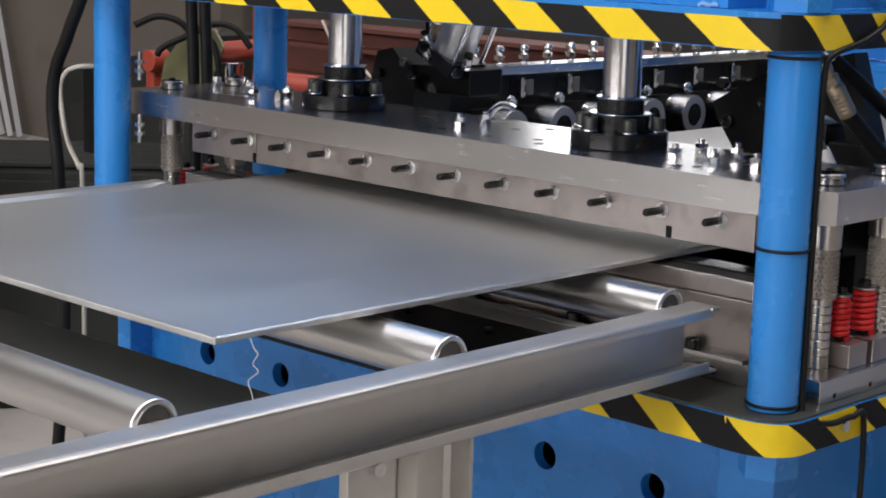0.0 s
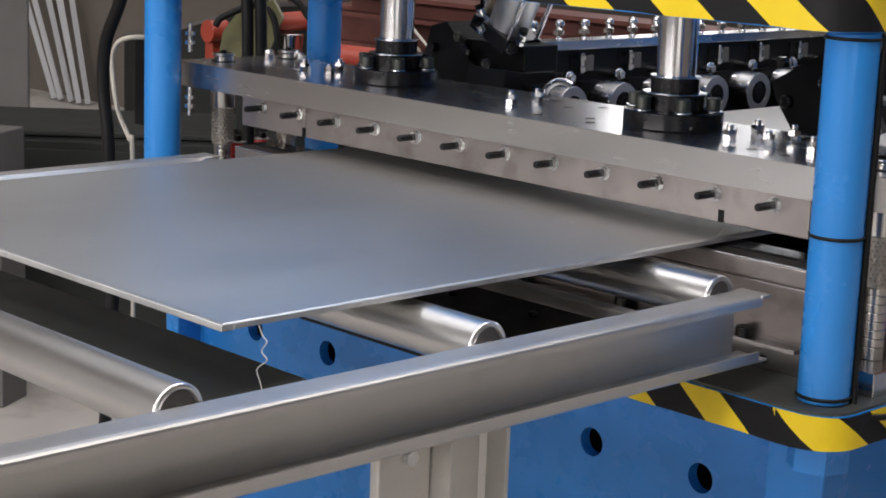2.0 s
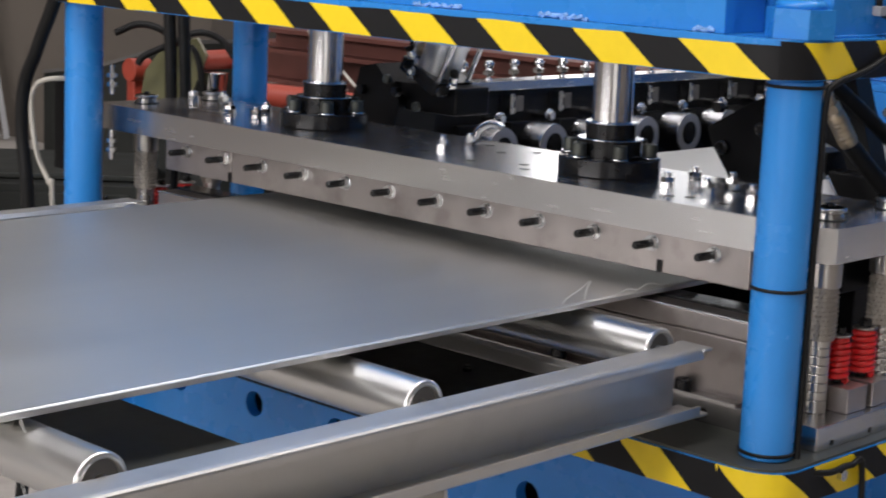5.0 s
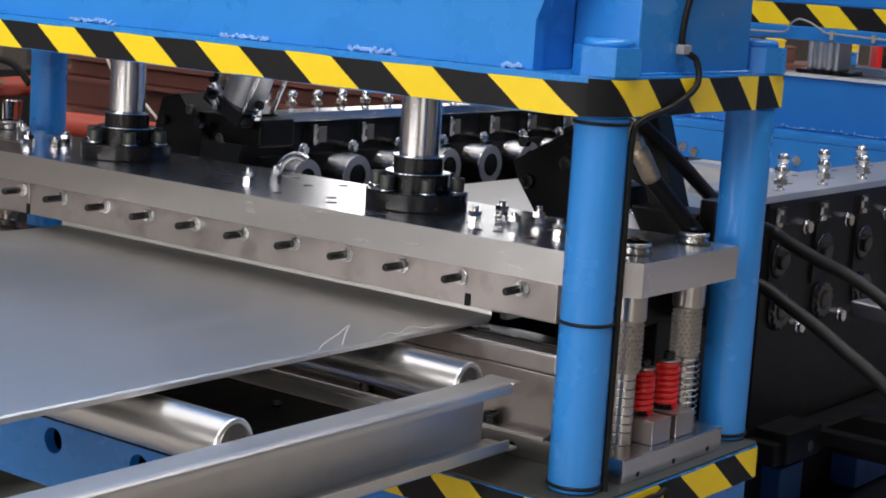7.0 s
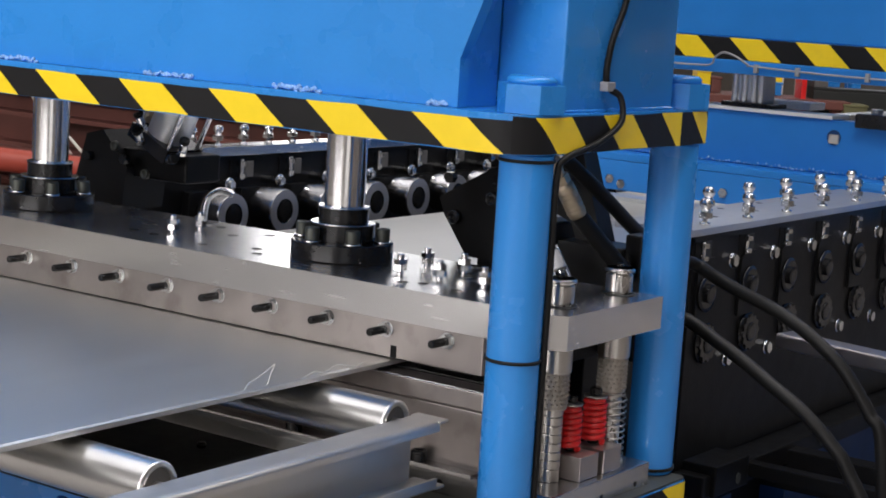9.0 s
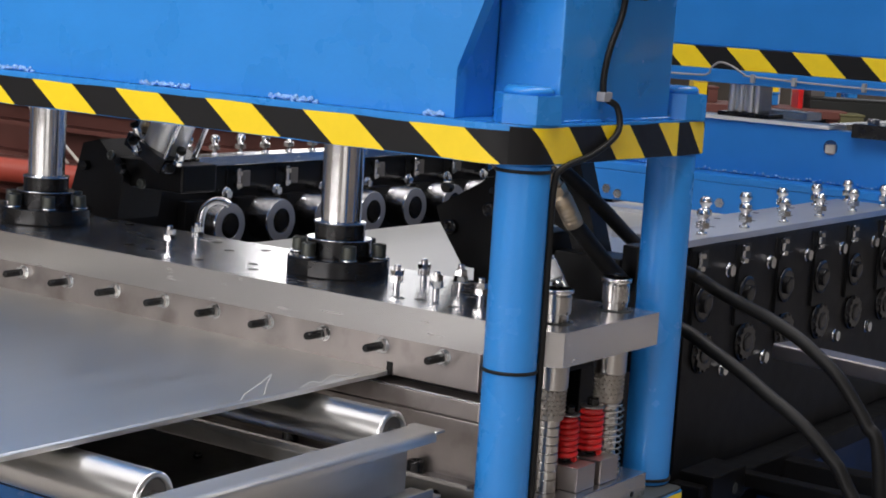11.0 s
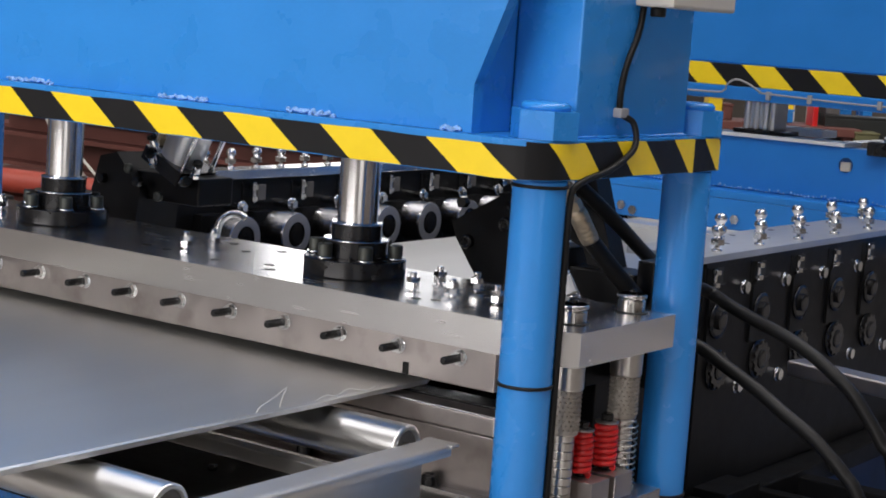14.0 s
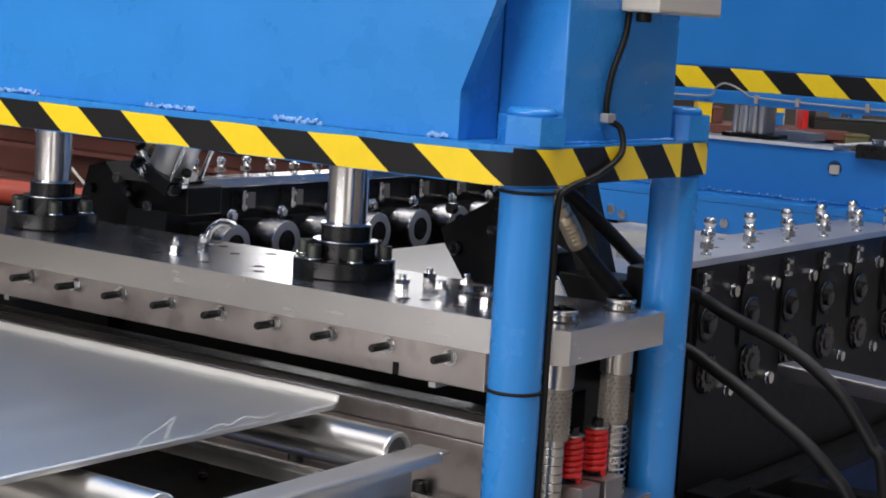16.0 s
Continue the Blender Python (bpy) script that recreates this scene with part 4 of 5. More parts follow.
for x, z in ((-0.012, 0.028), (0.055, 0.062)):
    b = NB()
    lathe(b, [(0.0110, 0), (0.0110, 0.008), (0.0095, 0.010), (0.0055, 0.010), (0.0055, 0.005)], 20, pose(x, -0.0505, z) @ along("-y"))
    part("cap_screw", b, M["black"], right_clamp)
m = look((0.163, -0.085, 0.032), (0.214, -0.085, -0.045)) @ pose(0, 0, 0, 180, 0, 0)
part("gas_strut", rod(NB(), 0.0085, 0.0, 0.034, 20, m), M["dark_steel"], right_clamp)
part("strut_sleeve", rod(NB(), 0.0105, 0.034, 0.062, 20, m), M["white"], right_clamp, "white plastic sleeve")
part("strut_rod", rod(NB(), 0.0045, 0.062, 0.112, 14, m), M["chrome"], right_clamp)
part("strut_rod", rod(NB(), 0.0045, 0.030, 0.105, 14, m @ pose(-0.015, 0, 0)), M["chrome"], right_clamp)
part("strut_foot", box(NB(), 0.200, -0.10, -0.148, 0.236, -0.021, -0.060, 0.003), M["black_paint"], right_clamp)
part("support_plate", box(NB(), -0.60, 0.440, 0.7125, 0.72, 0.62, 0.850, 0.002), M["black_paint"], None)
tagged(bpy.data.objects["support_plate"], "black steel support block behind the dies", "support block")


# ---- hoses and cables ----
def hose(name, pts, r, mat, label, category="hose", group="", fitted=False):
    if name != "hydraulic_hose":
        return solid(name, tube(NB(), smooth_line(pts, 8), r, 12), mat, label, category, group)
    h = thing(name, 0, 0, 0, label, category, group)
    line = smooth_line(pts, 8)
    part("rubber_tube", tube(NB(), line, r, 14), mat, h)
    for a, c in ((line[0], line[3]), (line[-1], line[-4]))[1 if fitted else 0:]:
        d = (c - a).normalized()
        m = Matrix.Translation(a) @ d.to_track_quat("Z", "Y").to_matrix().to_4x4()
        part("ferrule", lathe(NB(), [(r * 0.9, -0.012), (r * 1.18, -0.010), (r * 1.18, 0.030), (r * 1.05, 0.032)], 18, m), M["zinc"], h, "crimped steel ferrule")
    return h


hose("hydraulic_hose", ((0.764, 0.309, 1.072), (0.779, 0.350, 1.031), (0.800, 0.383, 0.993), (0.790, 0.46, 0.955), (0.77, 0.56, 0.90)), 0.0125, M["rubber"], "black rubber hydraulic hose behind the die plate", fitted=True)
b = NB()
m = look((0.750, 0.278, 1.126), (0.767, 0.311, 1.067)) @ pose(0, 0, 0, 180, 0, 0)
ribs = [q for k in range(6) for q in ((0.0130, 0.026 + 0.0065 * k), (0.0137, 0.028 + 0.0065 * k), (0.0137, 0.030 + 0.0065 * k), (0.0130, 0.0315 + 0.0065 * k))]
lathe(b, [(0.0085, -0.02), (0.0085, 0.018), (0.0125, 0.020), (0.0130, 0.022)] + ribs + [(0.0130, 0.066), (0.0122, 0.070)], 24, m)
prism(b, hexagon(0.012), 0.012, m @ pose(0, 0, 0.004))
prism(b, hexagon(0.010), 0.012, m @ pose(0, 0, -0.018))
solid("hose_fitting", b, M["brass"], "brass crimped hose fitting", "hose fitting")
hose("hydraulic_hose", ((0.719, 0.293, 1.163), (0.733, 0.335, 1.135), (0.758, 0.394, 1.088), (0.757, 0.500, 1.030), (0.745, 0.610, 0.985), (0.758, 0.700, 0.962), (0.799, 0.700, 0.945), (0.843, 0.700, 0.929), (0.896, 0.700, 0.912), (0.941, 0.700, 0.892), (0.976, 0.700, 0.871), (1.013, 0.700, 0.844), (1.040, 0.700, 0.814), (1.068, 0.700, 0.776), (1.091, 0.700, 0.731), (1.11, 0.70, 0.50), (1.10, 0.70, 0.25), (1.07, 0.70, 0.014)), 0.0106, M["rubber"], "black rubber hydraulic hose sagging beside the roll former")
hose("hydraulic_hose", ((0.70, 0.55, 0.915), (0.745, 0.60, 0.898), (0.793, 0.620, 0.887), (0.840, 0.620, 0.865), (0.897, 0.620, 0.837), (0.943, 0.620, 0.810), (0.979, 0.620, 0.790), (1.009, 0.620, 0.770), (1.046, 0.620, 0.738), (1.072, 0.620, 0.707), (1.12, 0.62, 0.60), (1.13, 0.63, 0.3), (1.08, 0.63, 0.014)), 0.0106, M["rubber"], "black rubber hydraulic hose sagging beside the roll former")
hose("sensor_cable", ((0.8975, 0.175, 1.40), (0.8985, 0.165, 1.36), (0.900, 0.135, 1.31), (0.900, 0.130, 1.262), (0.910, 0.150, 1.245), (0.919, 0.140, 1.215), (0.919, 0.085, 1.190), (0.915, 0.02, 1.174), (0.911, 0.009, 1.150), (0.911, 0.0085, 1.05), (0.911, 0.0085, 0.90), (0.911, 0.009, 0.73), (0.925, 0.0, 0.708), (0.941, 0.035, 0.700), (0.942, 0.085, 0.700), (0.942, 0.115, 0.685), (0.941, 0.118, 0.5), (0.92, 0.12, 0.026)), 0.0042, M["rubber"], "thin black sensor cable clipped to the blue press", "cable")
solid("cable_clip", box(NB(), 0.8945, 0.122, 1.252, 0.907, 0.142, 1.264, 0.002), M["grey"], "small grey cable clip on the blue box", "cable clip")
box_ = thing("control_box", 0.905, 0.24, 1.392, "grey beige electrical box on the press end", "electrical box")
part("case", box(NB(), -0.0105, -0.085, 0.0, 0.045, 0.085, 0.16, 0.004), M["beige"], box_)
part("gland", rod(NB(), 0.010, -0.012, 0.0, 16, pose(0.01, -0.06, 0)), M["rubber"], box_)
b = NB()
hex_bolt(b, 0.008, 0.007, pose(0.9367, 0.070, 0.690) @ along("x"))
solid("bolt", b, M["zinc"], "zinc bolt that holds a cable clamp", "bolt")
hose("power_cable", ((-0.50, -0.06, 1.6), (-0.56, -0.06, 1.25), (-0.635, -0.06, 1.101), (-0.680, -0.06, 1.026), (-0.689, -0.06, 0.942), (-0.670, -0.06, 0.819), (-0.66, -0.06, 0.5), (-0.67, -0.1, 0.014)), 0.012, M["rubber"], "thick black cable hanging beside the press", "cable")
hose("sensor_cable", ((-0.668, 0.02, 1.034), (-0.700, 0.0, 1.030), (-0.738, 0.0, 1.014), (-0.753, 0.0, 0.975), (-0.733, 0.0, 0.892), (-0.695, 0.0, 0.843), (-0.683, 0.0, 0.807), (-0.68, 0.0, 0.4), (-0.69, 0.0, 0.014)), 0.0045, M["beige"], "pale grey sensor cable hanging beside the press", "cable")
sw = thing("limit_switch", -0.690, 0.04, 0.865, "black limit switch box with steel stop screws", "switch")
part("case", box(NB(), -0.030, -0.012, 0.0, 0.030, 0.030, 0.170, 0.003), M["black_paint"], sw)
for z in (0.068, 0.182):
    b = NB()
    lathe(b, [(0.004, -0.026), (0.004, 0.026)], 12, pose(0.175, -0.03, z))
    prism(b, hexagon(0.009), 0.007, pose(0.175, -0.03, z + 0.004))
    prism(b, hexagon(0.009), 0.007, pose(0.175, -0.03, z - 0.012))
    part("stop_screw", b, M["zinc"], sw)


# ---- the second press and the things behind the roll former ----
def far_press():
    fp = thing("second_press", 0, 0, 0, "second blue press with a striped rim behind the roll former", "press")
    fp.location, fp.scale = (0.2222, 1.800, 0.151), (0.889, 0.889, 0.889)   # its true size and place
    part("upper_beam", box(NB(), -0.58, 0.0, 1.2965, 2.4, 0.4, 2.1, 0.004), M["blue_far"], fp)
    part("upper_lip", box(NB(), -0.58, -0.008, 1.207, 2.4, 0.42, 1.2405, 0.003), M["blue_far"], fp)
    rim = part("rim", box(NB(), -0.58, -0.004, 1.241, 2.4, 0.41, 1.296, 0.002), M["blue_far"], fp)
    for k in range(16):
        u = 0.031 + 0.1775 * (k - 3)
        for colour, a, w in (("yellow", u, 0.088), ("black_tape", u + 0.088, 0.0895)):
            bm = NB()
            vs = [bm.verts.new(p) for p in ((a + 0.058, -0.0055, 1.2415), (a + w + 0.058, -0.0055, 1.2415), (a + w, -0.0055, 1.2955), (a, -0.0055, 1.2955))]
            bm.faces.new(vs)
            part("stripe", bm, M[colour], rim)
    part("lower_beam", box(NB(), -0.58, 0.06, 0.978, 2.4, 0.12, 1.112, 0.004), M["blue_far"], fp)
    part("ledge", box(NB(), -0.58, -0.02, 0.958, 2.4, 0.10, 0.9775, 0.003), M["blue_far"], fp)
    part("skirt", box(NB(), -0.58, -0.02, 0.880, 2.4, 0.0, 0.9575, 0.003), M["blue_far"], fp)
    part("top_rail", box(NB(), -0.58, 0.05, 1.1125, 0.30, 0.16, 1.122, 0.002), M["white"], fp, "pale top rail")
    part("foot_rail", box(NB(), -0.58, -0.10, 0.862, 0.30, -0.03, 0.874, 0.002), M["alu"], fp, "bright foot rail")
    # dark disc on the beam gives the shade inside a hole
    hole = part("beam_hole_shade", lathe(NB(), [(0.0185, 0), (0.0185, 0.0015), (0.002, 0.0015)], 24, pose(0.304, 0.06, 1.069) @ along("-y")), M["shaded_blue"], fp)
    part("block", box(NB(), 0.292, 0.0555, 1.054, 0.318, 0.0582, 1.077, 0.004), M["beige"], hole, "beige block seen in the hole")
    part("pale_block", box(NB(), 0.020, 0.165, 1.1225, 0.190, 0.26, 1.142, 0.004), M["white"], fp, "pale packing block")
    bm = NB()
    random.seed(9)
    for k in range(290):
        bmesh.ops.create_icosphere(bm, subdivisions=1, radius=random.uniform(0.0015, 0.0042), matrix=pose(-0.57 + 0.0098 * k + random.uniform(0, 0.006), 0.058, 0.979 + random.uniform(0, 0.008)))
    # glints put into the beads' pale colour here too
    tagged(part("weld_bead", bm, M["weld"], fp), kind="stuff")
    for x in (-0.305, -0.268, -0.234, 0.059, 0.46, 0.80):
        b = NB()
        hex_bolt(b, 0.013, 0.008, pose(x, -0.0205, 0.908 - 0.01 * (x in (-0.305, -0.234))) @ along("-y"))
        part("bolt", b, M["zinc"], fp)
    cyl = part("air_cylinder", box(NB(), 0.015, 0.075, 1.134, 0.100, 0.145, 1.206, 0.006), M["alu"], fp, "square aluminium air cylinder")
    for x in (0.022, 0.048, 0.074, 0.093):
        part("rib", rod(NB(), 0.008, 1.134, 1.206, 14, pose(x, 0.072, 0)), M["alu"], cyl)
    part("cylinder_foot", box(NB(), -0.01, 0.060, 1.1225, 0.130, 0.155, 1.1335, 0.002), M["black"], cyl)
    part("slide_block", box(NB(), 0.365, 0.03, 1.100, 0.75, 0.17, 1.135, 0.004), M["black"], fp)
    b = NB()
    hex_bolt(b, 0.016, 0.012, pose(0.40, 0.08, 1.135))
    part("bolt", b, M["zinc"], fp)
    hosepts = ((-0.30, -0.014, 1.222), (-0.05, -0.016, 1.222), (-0.005, -0.020, 1.228), (0.005, -0.026, 1.243), (0.030, -0.03, 1.258), (0.065, -0.03, 1.250), (0.095, -0.022, 1.232), (0.12, -0.016, 1.228), (0.4, -0.014, 1.222), (0.9, -0.014, 1.226))
    part("air_line", tube(NB(), smooth_line(hosepts, 6), 0.0026, 8), M["grey"], fp, "pale plastic air line")
    for x in (0.11, 0.22, 0.40):
        part("line_clip", box(NB(), x, -0.020, 1.213, x + 0.010, -0.0085, 1.234, 0.001), M["grey"], fp)
    for x in (-0.57, 2.2):
        part("column", box(NB(), x, 0.15, -0.169, x + 0.12, 0.27, 1.206, 0.004), M["blue_far"], fp)
    return fp


far_press()


def crate(name, x, y, z, sx, sy, sz, mat, label, category, turn=0, lid=0.0):
    c = thing(name, x, y, z, label, category)
    part("body", box(NB(), -sx / 2, -sy / 2, 0, sx / 2, sy / 2, sz, min(sx, sy, sz) * 0.04), mat, c)
    if lid:
        part("lid", box(NB(), -sx / 2 - lid, -sy / 2 - lid, sz + 0.001, sx / 2 + lid, sy / 2 + lid, sz + 0.03, 0.004), mat, c)
    c.rotation_euler = (0, 0, radians(turn))
    return c


def rust_beams():
    for k, (y, z, h, w) in enumerate(((2.35, 0.86, 0.085, 1.75), (2.60, 0.72, 0.15, 2.1), (2.15, 0.66, 0.10, 1.6))):
        bm = NB()
        prof = [(-0.09, 0), (0.09, 0), (0.09, 0.014), (0.008, 0.014), (0.008, h - 0.014), (0.09, h - 0.014), (0.09, h), (-0.09, h), (-0.09, h - 0.014), (-0.008, h - 0.014), (-0.008, 0.014), (-0.09, 0.014)]
        prism(bm, prof, w, pose(-1.05 - w, y, z) @ pose(0, 0, 0, 90, 0, 90))
        solid("steel_beam", bm, M["rust"], "dull red primed steel beam lying on trestles", "beam", "red beams in the background")
    for x in (-1.45, -2.6):
        bm = NB()
        box(bm, x, 2.0, 0, x + 0.12, 2.75, 0.658, 0.01)
        solid("trestle", bm, M["rust"], "rusty steel trestle under the beams", "trestle")


rust_beams()


def decoiler():
    om = thing("decoiler", -1.6, 1.1, 0, "orange painted decoiler frame with an olive guard and hoses", "machine")
    part("column", rod(NB(), 0.035, 0.0, 1.30, 24, pose(0.032, 0.097, 0)), M["orange"], om)
    part("cross_arm", rod(NB(), 0.026, -0.10, 0.08, 24, pose(0.0, 0.02, 0.960) @ pose(0, 0, 0, 0, 84, 48)), M["orange"], om)
    part("lower_arm", rod(NB(), 0.030, 0.0, 0.42, 24, pose(0.10, 0.0, 0.888) @ pose(0, 0, 0, 0, 94, 42)), M["orange"], om)
    part("motor", rod(NB(), 0.030, -0.03, 0.03, 24, pose(-0.155, -0.125, 0.925) @ along("y")), M["orange"], om)
    part("link", box(NB(), -0.185, -0.14, 0.80, -0.150, -0.11, 0.915, 0.006), M["orange"], om)
    part("foot", box(NB(), -0.25, -0.2, 0.0, 0.5, 0.4, 0.30, 0.02), M["dark"], om)
    part("stand", box(NB(), -0.10, -0.10, 0.30, 0.16, 0.10, 0.84, 0.01), M["dark"], om)
    part("guard", prism(NB(), [(-0.085, 0.0), (0.035, 0.0), (0.085, 0.13), (0.06, 0.175), (-0.02, 0.16), (-0.07, 0.09)], 0.05, pose(-0.03, -0.10, 0.845) @ pose(0, 0, 0, 90, 0, 46)), M["olive"], om, "olive yellow guard plate")
    for pts in (((-0.046, -0.277, 1.03), (-0.011, -0.232, 1.054), (0.03, -0.19, 1.042), (0.05, -0.16, 1.0)), ((0.0, -0.24, 0.955), (0.012, -0.229, 0.977), (0.05, -0.17, 1.01), (0.089, -0.126, 1.039), (0.13, -0.085, 1.027), (0.16, -0.06, 0.98)),
                ((0.02, -0.1, 1.02), (0.05, -0.09, 0.97), (0.06, -0.08, 0.9), (0.05, -0.05, 0.84))):
        part("rubber_hose", tube(NB(), smooth_line(pts, 6), 0.009, 8), M["rubber"], om)
    part("tin", lathe(NB(), [(0.028, 0.845), (0.036, 0.93), (0.034, 0.932)], 24, pose(0.03, -0.02, 0)), M["zinc"], om, "bright tin cup")
    for dx in (0.0, 0.05):
        part("cord", tube(NB(), smooth_line(((0.20 + dx, 0.15, 1.05), (0.23 + dx, 0.17, 0.98), (0.30 + dx, 0.2, 0.90)), 5), 0.004, 6), M["beige"], om)
    return om


decoiler()
for x, y in ((-0.822, 0.372), (-0.803, 0.392)):
    hose("power_cable", ((x - 0.02, y, 1.9), (x - 0.01, y, 1.2), (x, y, 1.0), (x + 0.01, y, 0.6), (x, y, 0.02)), 0.0125, M["rubber"], "thick black cable hanging behind the press", "cable")
crate("grey_cabinet", -2.05, 0.70, 0, 0.9, 0.42, 0.655, M["cabinet"], "dark grey steel cabinet with a door on the floor", "cabinet", 48)
cab = bpy.data.objects["grey_cabinet"]
part("door", box(NB(), -0.40, -0.219, 0.06, 0.40, -0.2105, 0.62, 0.003), M["cabinet"], cab)
part("handle", rod(NB(), 0.008, 0.0, 0.12, 12, pose(0.34, -0.235, 0.50)), M["black"], cab)
part("top_board", box(NB(), -0.46, -0.22, 0.6555, 0.46, 0.22, 0.67, 0.004), M["cabinet"], cab)
g = thing("machine_guard", -2.45, 1.42, 0, "dark green sheet metal guard with a sloping top", "machine guard")
part("body", prism(NB(), [(-0.42, 0.0), (0.30, 0.0), (0.30, 0.95), (-0.12, 0.842), (-0.42, 0.80)], 0.30, pose(0, 0.30, 0, 90, 0, 0)), M["cabinet"], g)
part("top_edge", prism(NB(), [(-0.42, 0.8005), (-0.12, 0.8425), (0.30, 0.9505), (0.30, 0.962), (-0.12, 0.854), (-0.42, 0.812)], 0.31, pose(0, 0.305, 0, 90, 0, 0)), M["dull_grey"], g, "bare folded top edge")
part("door_panel", box(NB(), -0.36, -0.008, 0.08, 0.24, -0.0005, 0.70, 0.004), M["cabinet"], g)
crate("paper_bag", -1.83, 0.33, 0, 0.15, 0.12, 0.70, M["dull_grey"], "crumpled pale grey sack beside the cabinet", "sack", 30)
crate("sheet_board", -2.98, 0.90, 0, 0.40, 0.03, 0.97, M["dull_grey"], "light grey sheet metal board standing upright", "board", 48)
crate("dark_board", -7.75, 3.70, 0, 0.26, 0.05, 2.1, M["dark"], "dark brown board standing upright", "board", 48)


def leaning_strips():
    random.seed(3)
    for k, u in enumerate((0.0, 0.10, 0.22, 0.45, 0.57, 0.70, 0.84, 1.0)):
        foot = Vector((-6.945 + 0.315 * u, 3.62 + 0.03 * (k % 2), 0.004))
        over = Vector((-7.323 + 0.498 * u, 3.62 + 0.03 * (k % 2), 0.67))
        d = (over - foot).normalized()
        bm = box(NB(), -0.016, -0.003, 0.012, 0.016, 0.003, 2.3 + 0.06 * (k % 3), 0.001)
        strip_ = solid("edge_strip", bm, M["grey"], "pale galvanised edge strip standing against the wall", "metal strip", "leaning metal strips")
        strip_.matrix_world = Matrix.Translation(foot) @ d.to_track_quat("Z", "Y").to_matrix().to_4x4() @ pose(0, 0, 0, 0, 0, -30 + random.uniform(-12, 12))


leaning_strips()

# far shelf of mixed boxes beyond the second press
def far_box(name, u0, u1, top, low, back, mat, label):
    """u runs along the shelf, 0 to 1; back is the way behind its front."""
    a, b = Vector((-1.871, 5.905, 0)), Vector((-1.158, 6.402, 0))
    n = Vector((-0.57, 0.82, 0))
    p = a.lerp(b, (u0 + u1) / 2) + n * back
    c = thing(name, p.x, p.y, low, label, "box", "boxes on the far shelf")
    w = (b - a).length * (u1 - u0)
    part("body", box(NB(), -w / 2, -0.08, 0, w / 2, 0.08, top - low, 0.006), M[mat], c)
    part("lid", box(NB(), -w / 2 - 0.004, -0.084, top - low + 0.0005, w / 2 + 0.004, 0.084, top - low + 0.012, 0.003), M[mat], c)
    c.rotation_euler = (0, 0, math.atan2((b - a).y, (b - a).x))


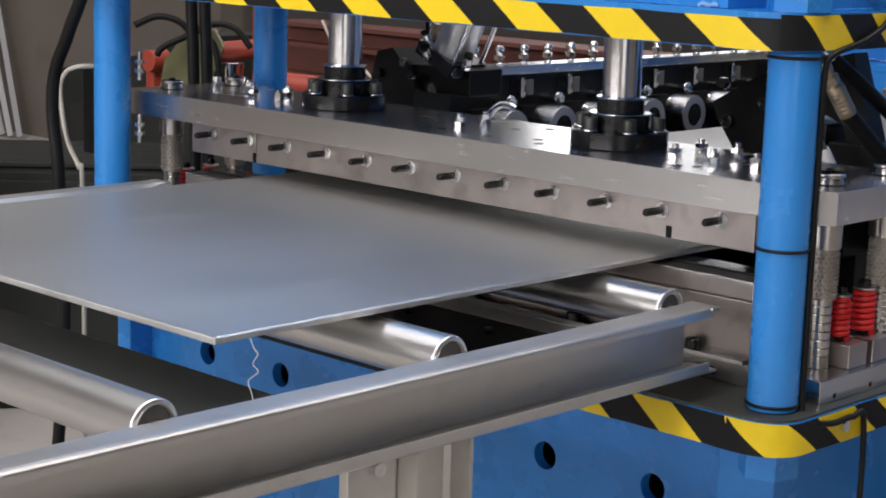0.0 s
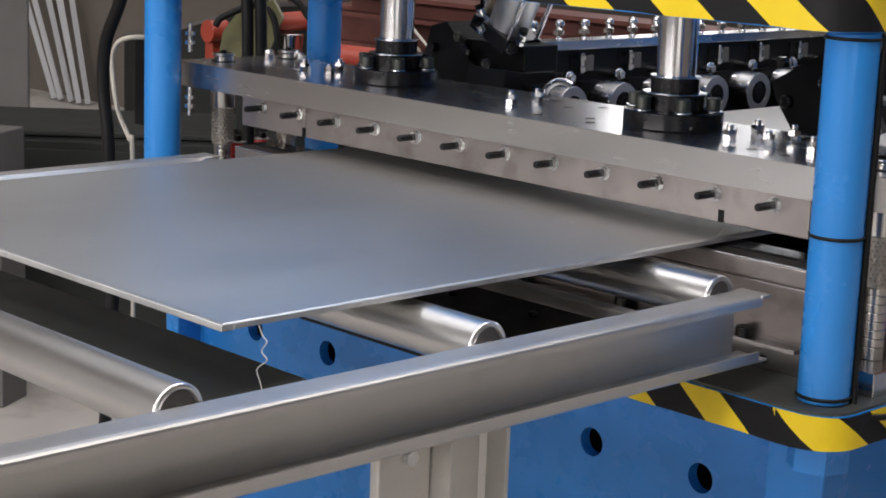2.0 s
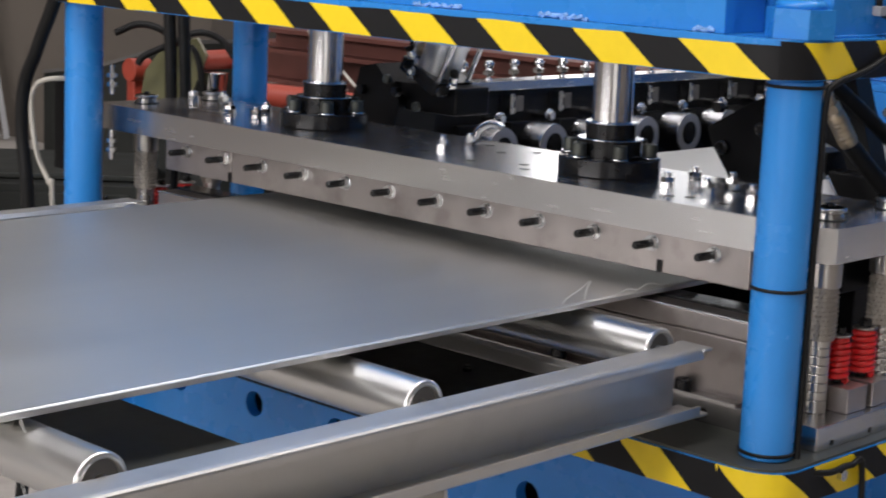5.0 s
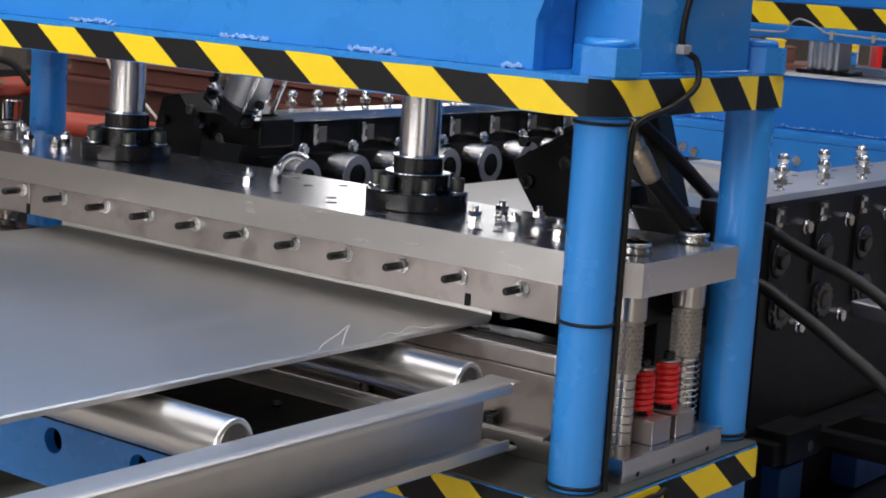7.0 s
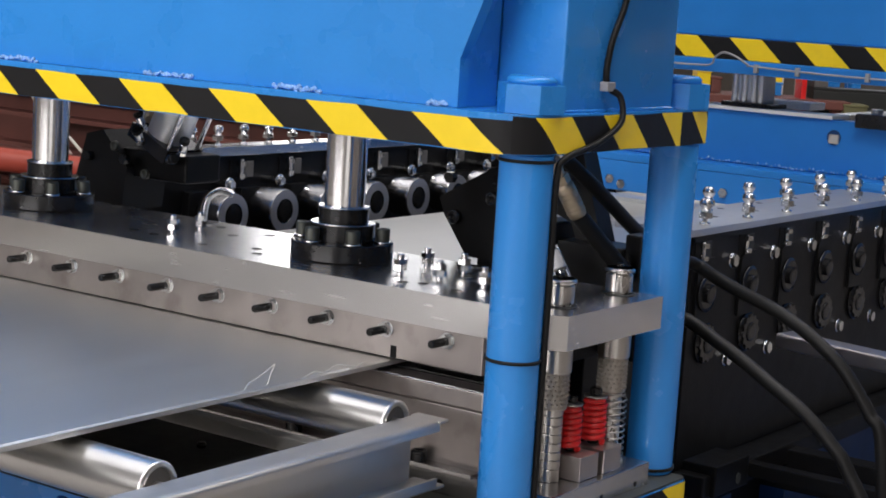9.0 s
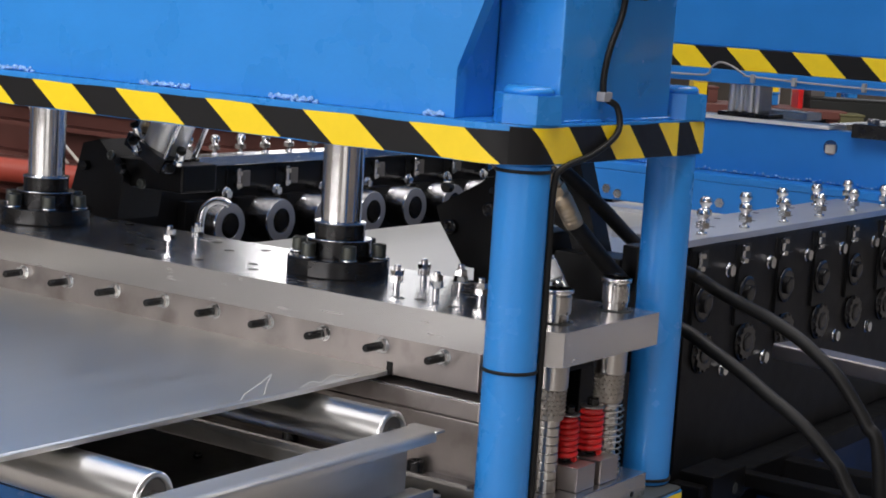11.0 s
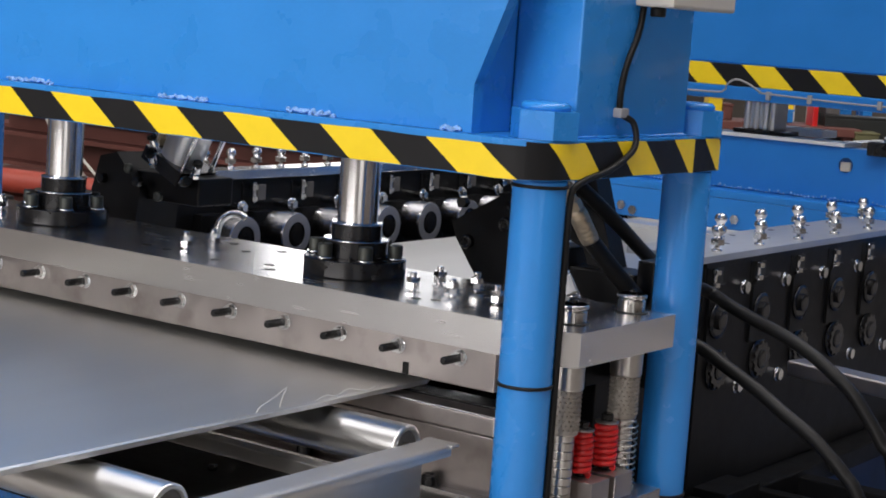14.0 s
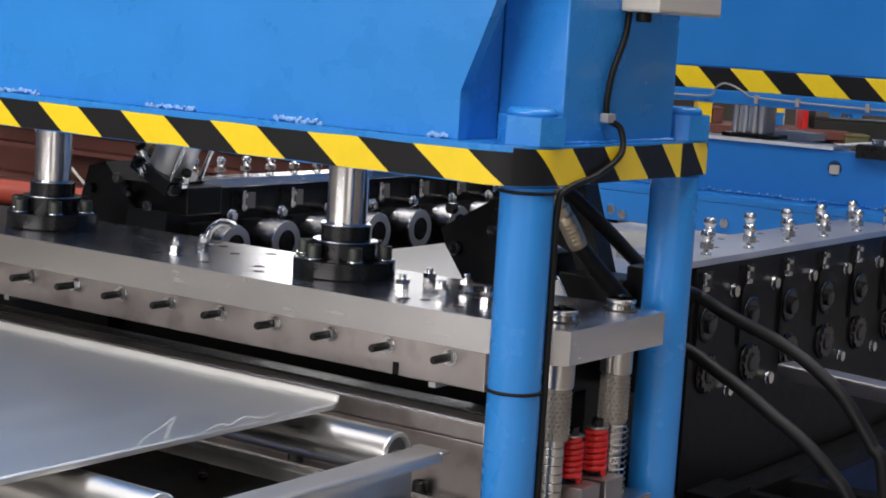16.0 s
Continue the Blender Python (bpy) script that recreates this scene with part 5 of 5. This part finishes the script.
bench = thing("workshop_bench", -1.65, 6.06, 0, "rust brown steel bench with mixed boxes on it", "workbench")
part("top", box(NB(), -0.6, -0.12, 0.925, 0.42, 0.30, 0.965, 0.004), M["rust"], bench)
for x in (-0.55, 0.34):
    part("leg", box(NB(), x, -0.08, 0.0, x + 0.06, -0.02, 0.925, 0.003), M["rust"], bench)
part("shelf", box(NB(), -0.6, -0.08, 0.60, 0.42, 0.28, 0.83, 0.004), M["dull_grey"], bench)
bench.rotation_euler = (0, 0, radians(35))
for name, u0, u1, top, low, back, mat, label in (
        ("parts_box", -0.04, 0.04, 1.060, 0.966, 0.10, "yellow", "yellow plastic parts box on the bench"), ("carton", 0.045, 0.10, 1.03, 0.966, 0.10, "rust", "brown carton on the bench"),
        ("parts_box", 0.25, 0.315, 1.045, 0.966, 0.12, "olive", "olive parts box on the bench"), ("parts_box", 0.33, 0.365, 1.03, 0.966, 0.10, "dull_grey", "small grey parts box on the bench"),
        ("parts_box", 0.385, 0.46, 1.055, 1.02, 0.20, "yellow", "yellow plastic parts box on the bench"), ("blue_box", 0.385, 0.46, 1.019, 0.966, 0.20, "blue", "blue carton under a yellow box"),
        ("sling_bag", 0.475, 0.515, 1.06, 0.0, 0.42, "white", "white sack standing behind the bench"),
        ("red_stand", 0.535, 0.565, 1.09, 0.0, 0.05, "red", "red painted steel stand"), ("white_post", 0.575, 0.605, 1.09, 0.0, 0.25, "beige", "pale post behind the bench"),
        # two plain blocks for the body and the head of a dark machine
        ("milling_machine", 0.62, 1.12, 1.01, 0.0, 0.12, "dark", "dark grey machine body"), ("machine_head", 0.62, 0.70, 1.10, 1.023, 0.12, "dull_grey", "dark grey machine head"),
        ("yellow_guard", 0.755, 0.885, 0.945, 0.905, -0.05, "olive", "yellow guard plate on the machine"),
        ("white_box", 0.715, 0.755, 1.09, 0.0, 0.44, "white", "white carton behind the machine"), ("blue_box", 0.765, 0.855, 1.09, 0.0, 0.48, "blue", "light blue carton behind the machine"),
        ("blue_box", 0.90, 0.955, 1.075, 0.0, 0.40, "blue", "light blue carton behind the machine")):
    far_box(name, u0, u1, top, low, back, mat, label)
PIPE = ((-0.175, 0.575, 0.91), (-0.177, 0.577, 0.936), (-0.175, 0.583, 0.962), (-0.162, 0.595, 0.977), (-0.146, 0.606, 0.977), (-0.138, 0.611, 0.971))
solid("chrome_pipe", tube(NB(), smooth_line(PIPE, 6), 0.007, 10), M["chrome"], "bright bent pipe beside the first forming roll", "pipe")


# ---- what moves ----
def motions():
    walk(UPPER, [(t, pose(0, 0, h)) for t, h in UPPER_ROWS])
    walk(STRIPPER, [(t, pose(0, 0, h)) for t, h in STRIPPER_ROWS])
    walk(PANEL, [(t, pose(0, -d, 0)) for t, d in PANEL_ROWS])
    walk(STRIP, [(t, pose(0, -d, 0)) for t, d in STRIP_ROWS])


UPPER_ROWS = ((0, 0), (7.0, 0), (7.6, 0), (8.0, -0.0047), (8.5, -0.0129), (9.0, -0.0201), (9.6, -0.0275), (10.2, -0.0282), (11.5, -0.0282), (13.0, -0.0280), (13.2, -0.0262), (13.5, -0.0198), (14.0, -0.0093), (14.4, -0.001), (14.6, 0), (16.0, 0))
STRIPPER_ROWS = ((0, 0), (7.0, 0), (7.6, 0), (8.0, -0.0038), (8.5, -0.0118), (9.0, -0.0155), (9.6, -0.0168), (10.2, -0.0170), (11.5, -0.0170), (13.0, -0.0170), (13.2, -0.0163), (13.5, -0.0140), (14.0, -0.0067), (14.4, -0.001), (14.6, 0), (16.0, 0))
PANEL_ROWS = ((0, 0), (1.4, 0), (1.6, 0.003), (2.0, 0.031), (2.5, 0.068), (3.0, 0.106), (4.0, 0.170), (5.0, 0.225), (5.5, 0.262), (6.0, 0.298), (6.4, 0.318), (6.8, 0.325), (7.2, 0.325), (14.6, 0.325), (15.2, 0.325), (15.5, 0.327), (15.6, 0.340), (15.7, 0.368), (15.8, 0.408), (15.9, 0.453), (16.0, 0.505))
STRIP_ROWS = tuple(r for r in PANEL_ROWS if r[0] < 7.0) + ((7.2, 0.325), (16.0, 0.325))
motions()
